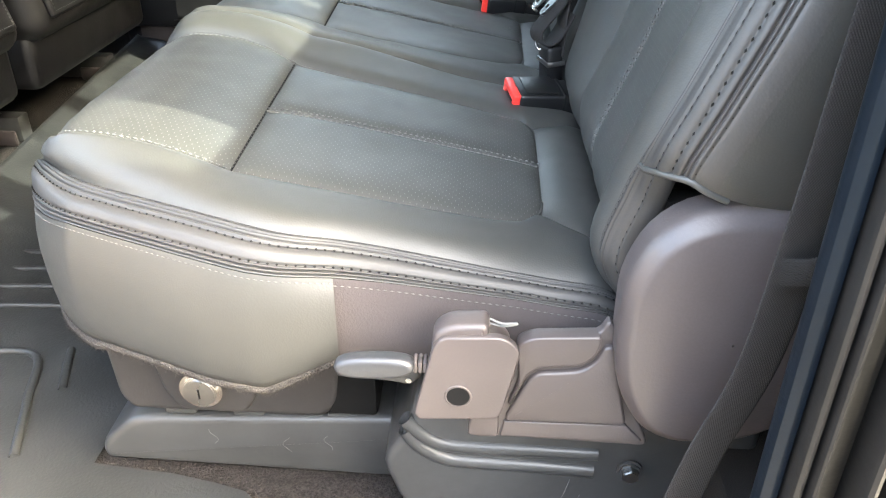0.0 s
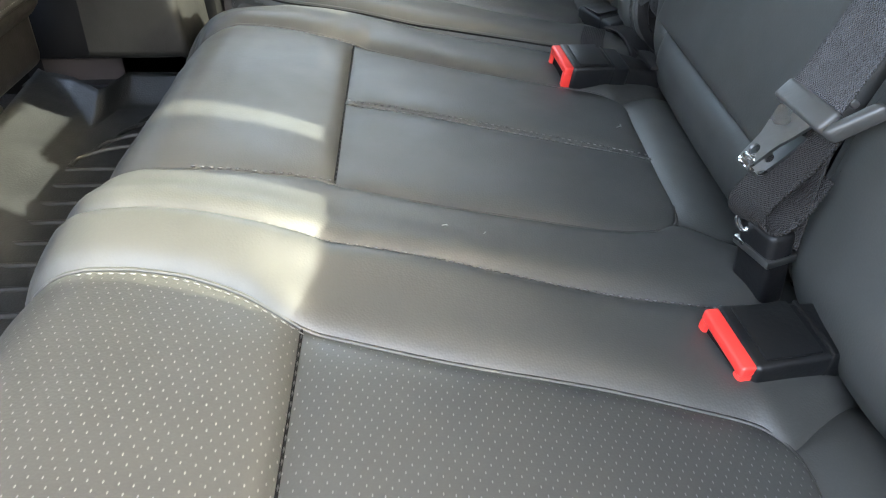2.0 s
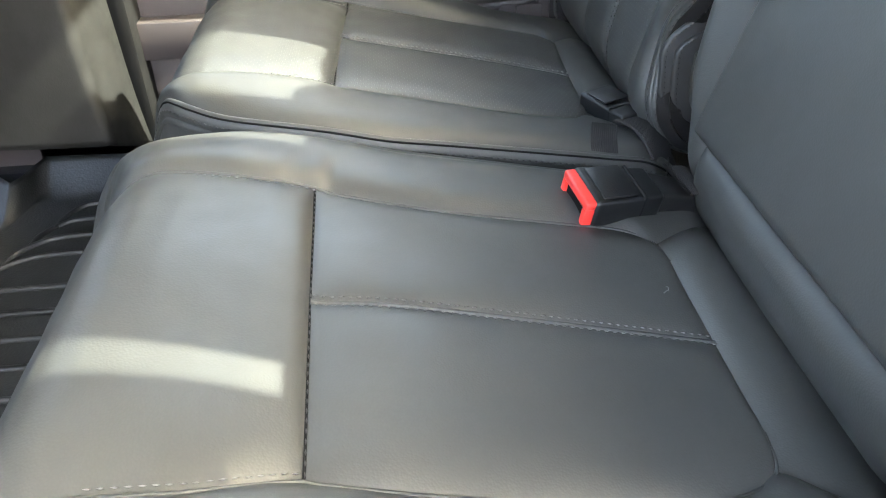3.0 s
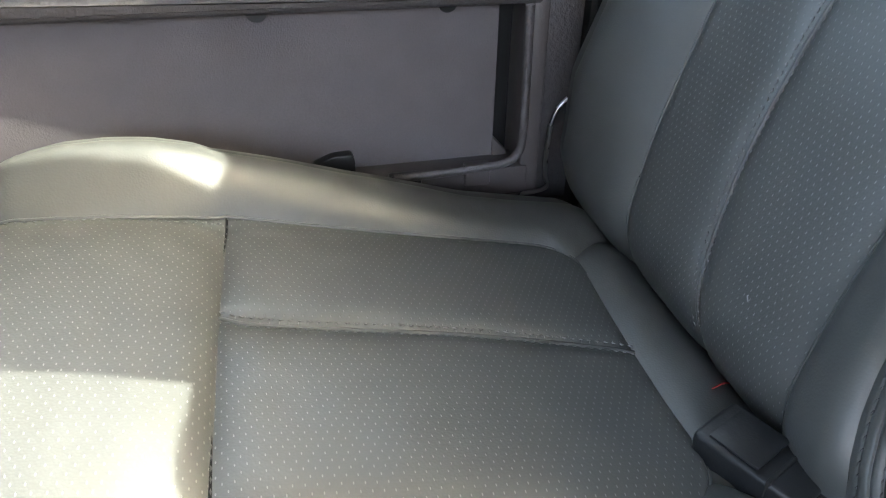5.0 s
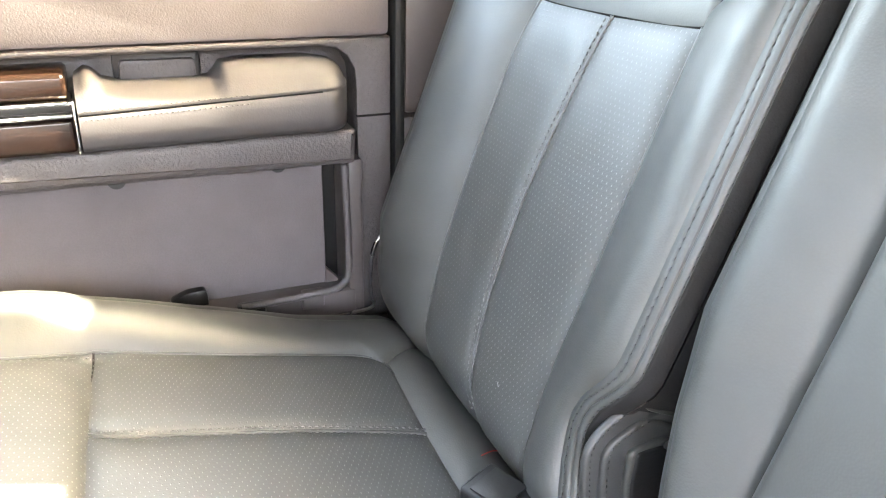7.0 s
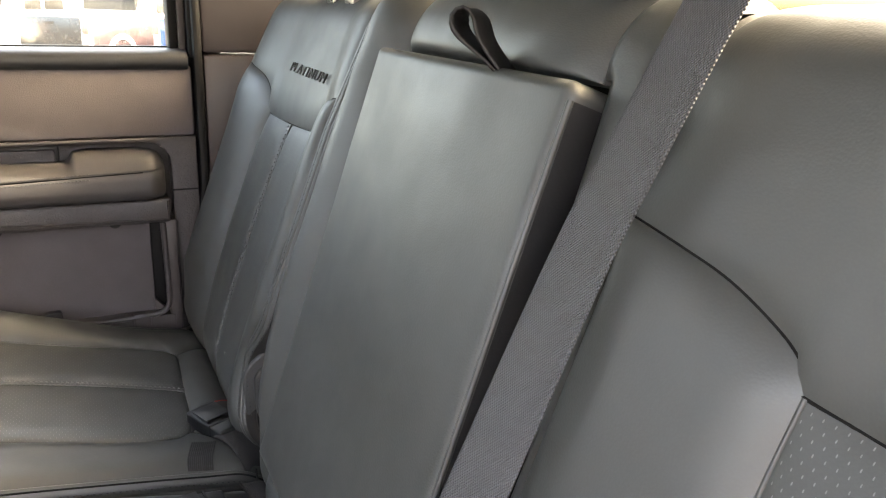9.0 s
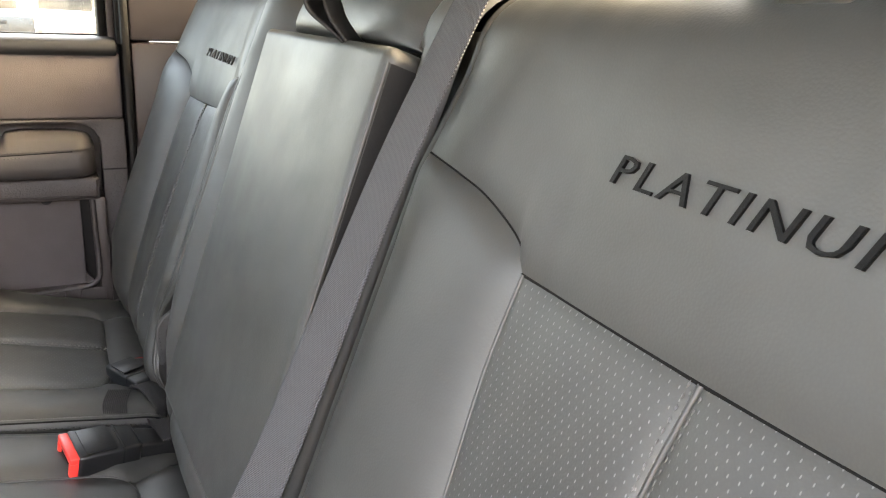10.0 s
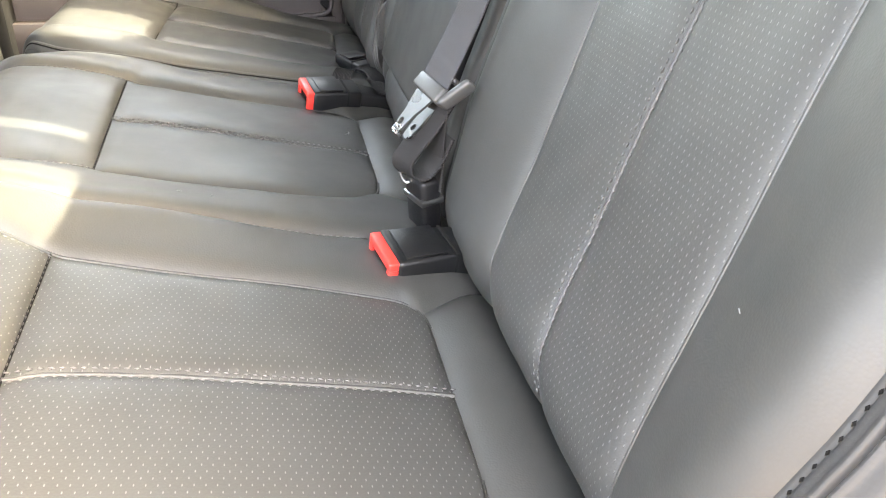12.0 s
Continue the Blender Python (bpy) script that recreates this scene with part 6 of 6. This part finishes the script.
structure("wall_front_far", "far front door trim and window posts", ("front_door", (-1.9, -0.90, 1.97, 2.03, 0.10, 0.85), BLACK_SOFT), ("front_post", (-1.9, -1.8, 1.95, 2.03, 0.85, 0.95), TRIM))
structure("roof_rail_far", "far roof rail trim", ("rail", (-1.15, 0.44, 1.95, 2.05, 1.25, 1.44), HEADLINER))
structure("roof_rail_near", "near roof rail trim", ("rail", (-1.15, 0.44, 0.34, 0.44, 1.27, 1.44), HEADLINER))
structure("wall_front_near", "near front door trim and middle pillar", ("front_door", (-1.9, -0.98, 0.34, 0.40, 0.10, 0.85), TRIM), ("front_post", (-1.9, -1.8, 0.34, 0.42, 0.85, 0.95), TRIM), ("middle_pillar", (-0.98, -0.84, 0.34, 0.42, 0.10, 1.30), TRIM))
structure("sill_near", "dark carpeted sill of the near door opening", ("sill", (-0.84, 0.42, 0.34, 0.46, 0.08, 0.19), CARPET))
structure("pillar_near", "near rear door pillar with blue paint edge, black rubber seal and grey jamb",
          ("paint_edge", (0.164, 0.177, 0.350, 0.365, 0.10, 1.30), PAINT_BLUE), ("seal", (0.177, 0.183, 0.340, 0.36, 0.10, 1.30), BLACK_SOFT), ("seal_lip", (0.185, 0.189, 0.336, 0.36, 0.10, 1.30), BLACK_SOFT),
          ("jamb", (0.183, 0.205, 0.345, 0.36, 0.10, 1.30), PAINT_GREY), ("outer_seal", (0.206, 0.213, 0.325, 0.36, 0.10, 1.30), BLACK_SOFT), ("outer_skin", (0.215, 0.50, 0.325, 0.345, 0.0, 1.30), PAINT_GREY), ("inner_trim", (0.26, 0.42, 0.39, 0.45, 0.12, 1.30), BLACK))
rod = tagged(tube("latch_rod", [(0.150, 1.935, 0.532), (0.133, 1.935, 0.524), (0.114, 1.935, 0.503), (0.109, 1.935, 0.470), (0.109, 1.934, 0.438), (0.112, 1.932, 0.428), (0.102, 1.930, 0.423), (0.066, 1.930, 0.421)], 0.0022, STEEL, None, samples=60), "bent thin steel rod behind the far cushion", "rod")

# ---- outside ----
ground = tagged(box("ground", -900, 900, -900, 900, -1.10, -0.92, ASPHALT, None, 0.0), "grey asphalt car park", "ground", kind="structure")


LAMP = plain("tail_lamp_plastic", (0.45, 0.12, 0.10), 0.2, vary=0.3)


def pickup(x, y, turn, paint, label, tail=None, lower=None):
    root = thing("pickup_truck", label, "truck", "parked trucks")
    root.matrix_world = pose(x, y, -0.92, 0, 0, turn)
    prof = round_outline([(0.0, 0.55), (0.0, 1.38), (1.95, 1.38), (2.0, 1.40), (2.25, 1.92), (3.7, 1.92), (4.3, 1.36), (5.5, 1.28), (5.6, 0.6), (5.0, 0.5), (0.3, 0.5)], 0.09, 4)
    part("body", prism_bm(prof, -0.98, 0.98, 0.05, 3), paint, root)
    box("rear_window", 2.02, 2.26, -0.72, 0.72, 1.46, 1.84, BLACK, root, 0.02)
    for s in (-1, 1):
        box("side_window", 2.45, 3.0, s * 0.985 - 0.006, s * 0.985 + 0.006, 1.42, 1.84, BLACK, root, 0.004)
        box("side_window", 3.1, 3.75, s * 0.985 - 0.006, s * 0.985 + 0.006, 1.42, 1.84, BLACK, root, 0.004)
        box("tail_light", -0.03, 0.14, s * 0.90 - 0.085, s * 0.90 + 0.085, 1.00, 1.30, LAMP, root, 0.02)
        for wx in (1.05, 4.55):
            tyre = disc("wheel", (wx, s * 0.88, 0.40), 0.40, 0.26, (0, 1, 0), BLACK_SOFT, root, 0.05)
            disc("rim", (wx, s * 1.00, 0.40), 0.24, 0.04, (0, 1, 0), STEEL, tyre, 0.01)
            arch = [(wx + 0.50 * math.cos(t), s * 0.97, 0.42 + 0.50 * math.sin(t)) for t in np.linspace(0, math.pi, 12)]
            tube("wheel_arch", arch, 0.07, paint, root, n=8)
        if lower:
            box("lower_side", 0.10, 5.3, s * 0.99 - 0.008, s * 0.99 + 0.008, 0.52, 1.16, lower, root, 0.006)
    box("tailgate", -0.025, 0.03, -0.78, 0.78, 0.72, 1.34, tail or paint, root, 0.02)
    box("tailgate_handle", -0.04, -0.02, -0.14, 0.14, 1.17, 1.25, BLACK, root, 0.008)
    box("rear_bumper", -0.14, 0.02, -0.96, 0.96, 0.48, 0.68, CHROME, root, 0.03)
    box("number_plate", -0.15, -0.138, -0.16, 0.16, 0.52, 0.66, HEADLINER, root, 0.004)
    return root


P_WHITE = plain("white_car_paint", (0.70, 0.70, 0.69), 0.25, vary=0.03)
P_DARK = plain("dark_car_paint", (0.018, 0.017, 0.017), 0.25, vary=0.3, big=3.0)
P_MAROON = plain("maroon_car_paint", (0.018, 0.010, 0.012), 0.25, vary=0.2, big=3.0)
P_BRIGHT = plain("bright_blue_paint", (0.004, 0.045, 0.17), 0.25, vary=0.1)
pickup(-0.22, 20.0, 50, P_WHITE, "white and maroon pickup truck with dark tailgate in the car park", P_DARK, P_MAROON)
pickup(2.60, 19.3, 50, P_WHITE, "white pickup truck with bright blue tailgate in the car park", P_BRIGHT)
pickup(-3.05, 20.7, 50, P_WHITE, "white pickup truck in the car park")
pickup(-5.9, 21.4, 50, P_DARK, "dark pickup truck in the car park")
pickup(5.45, 18.6, 50, P_DARK, "dark pickup truck in the car park")
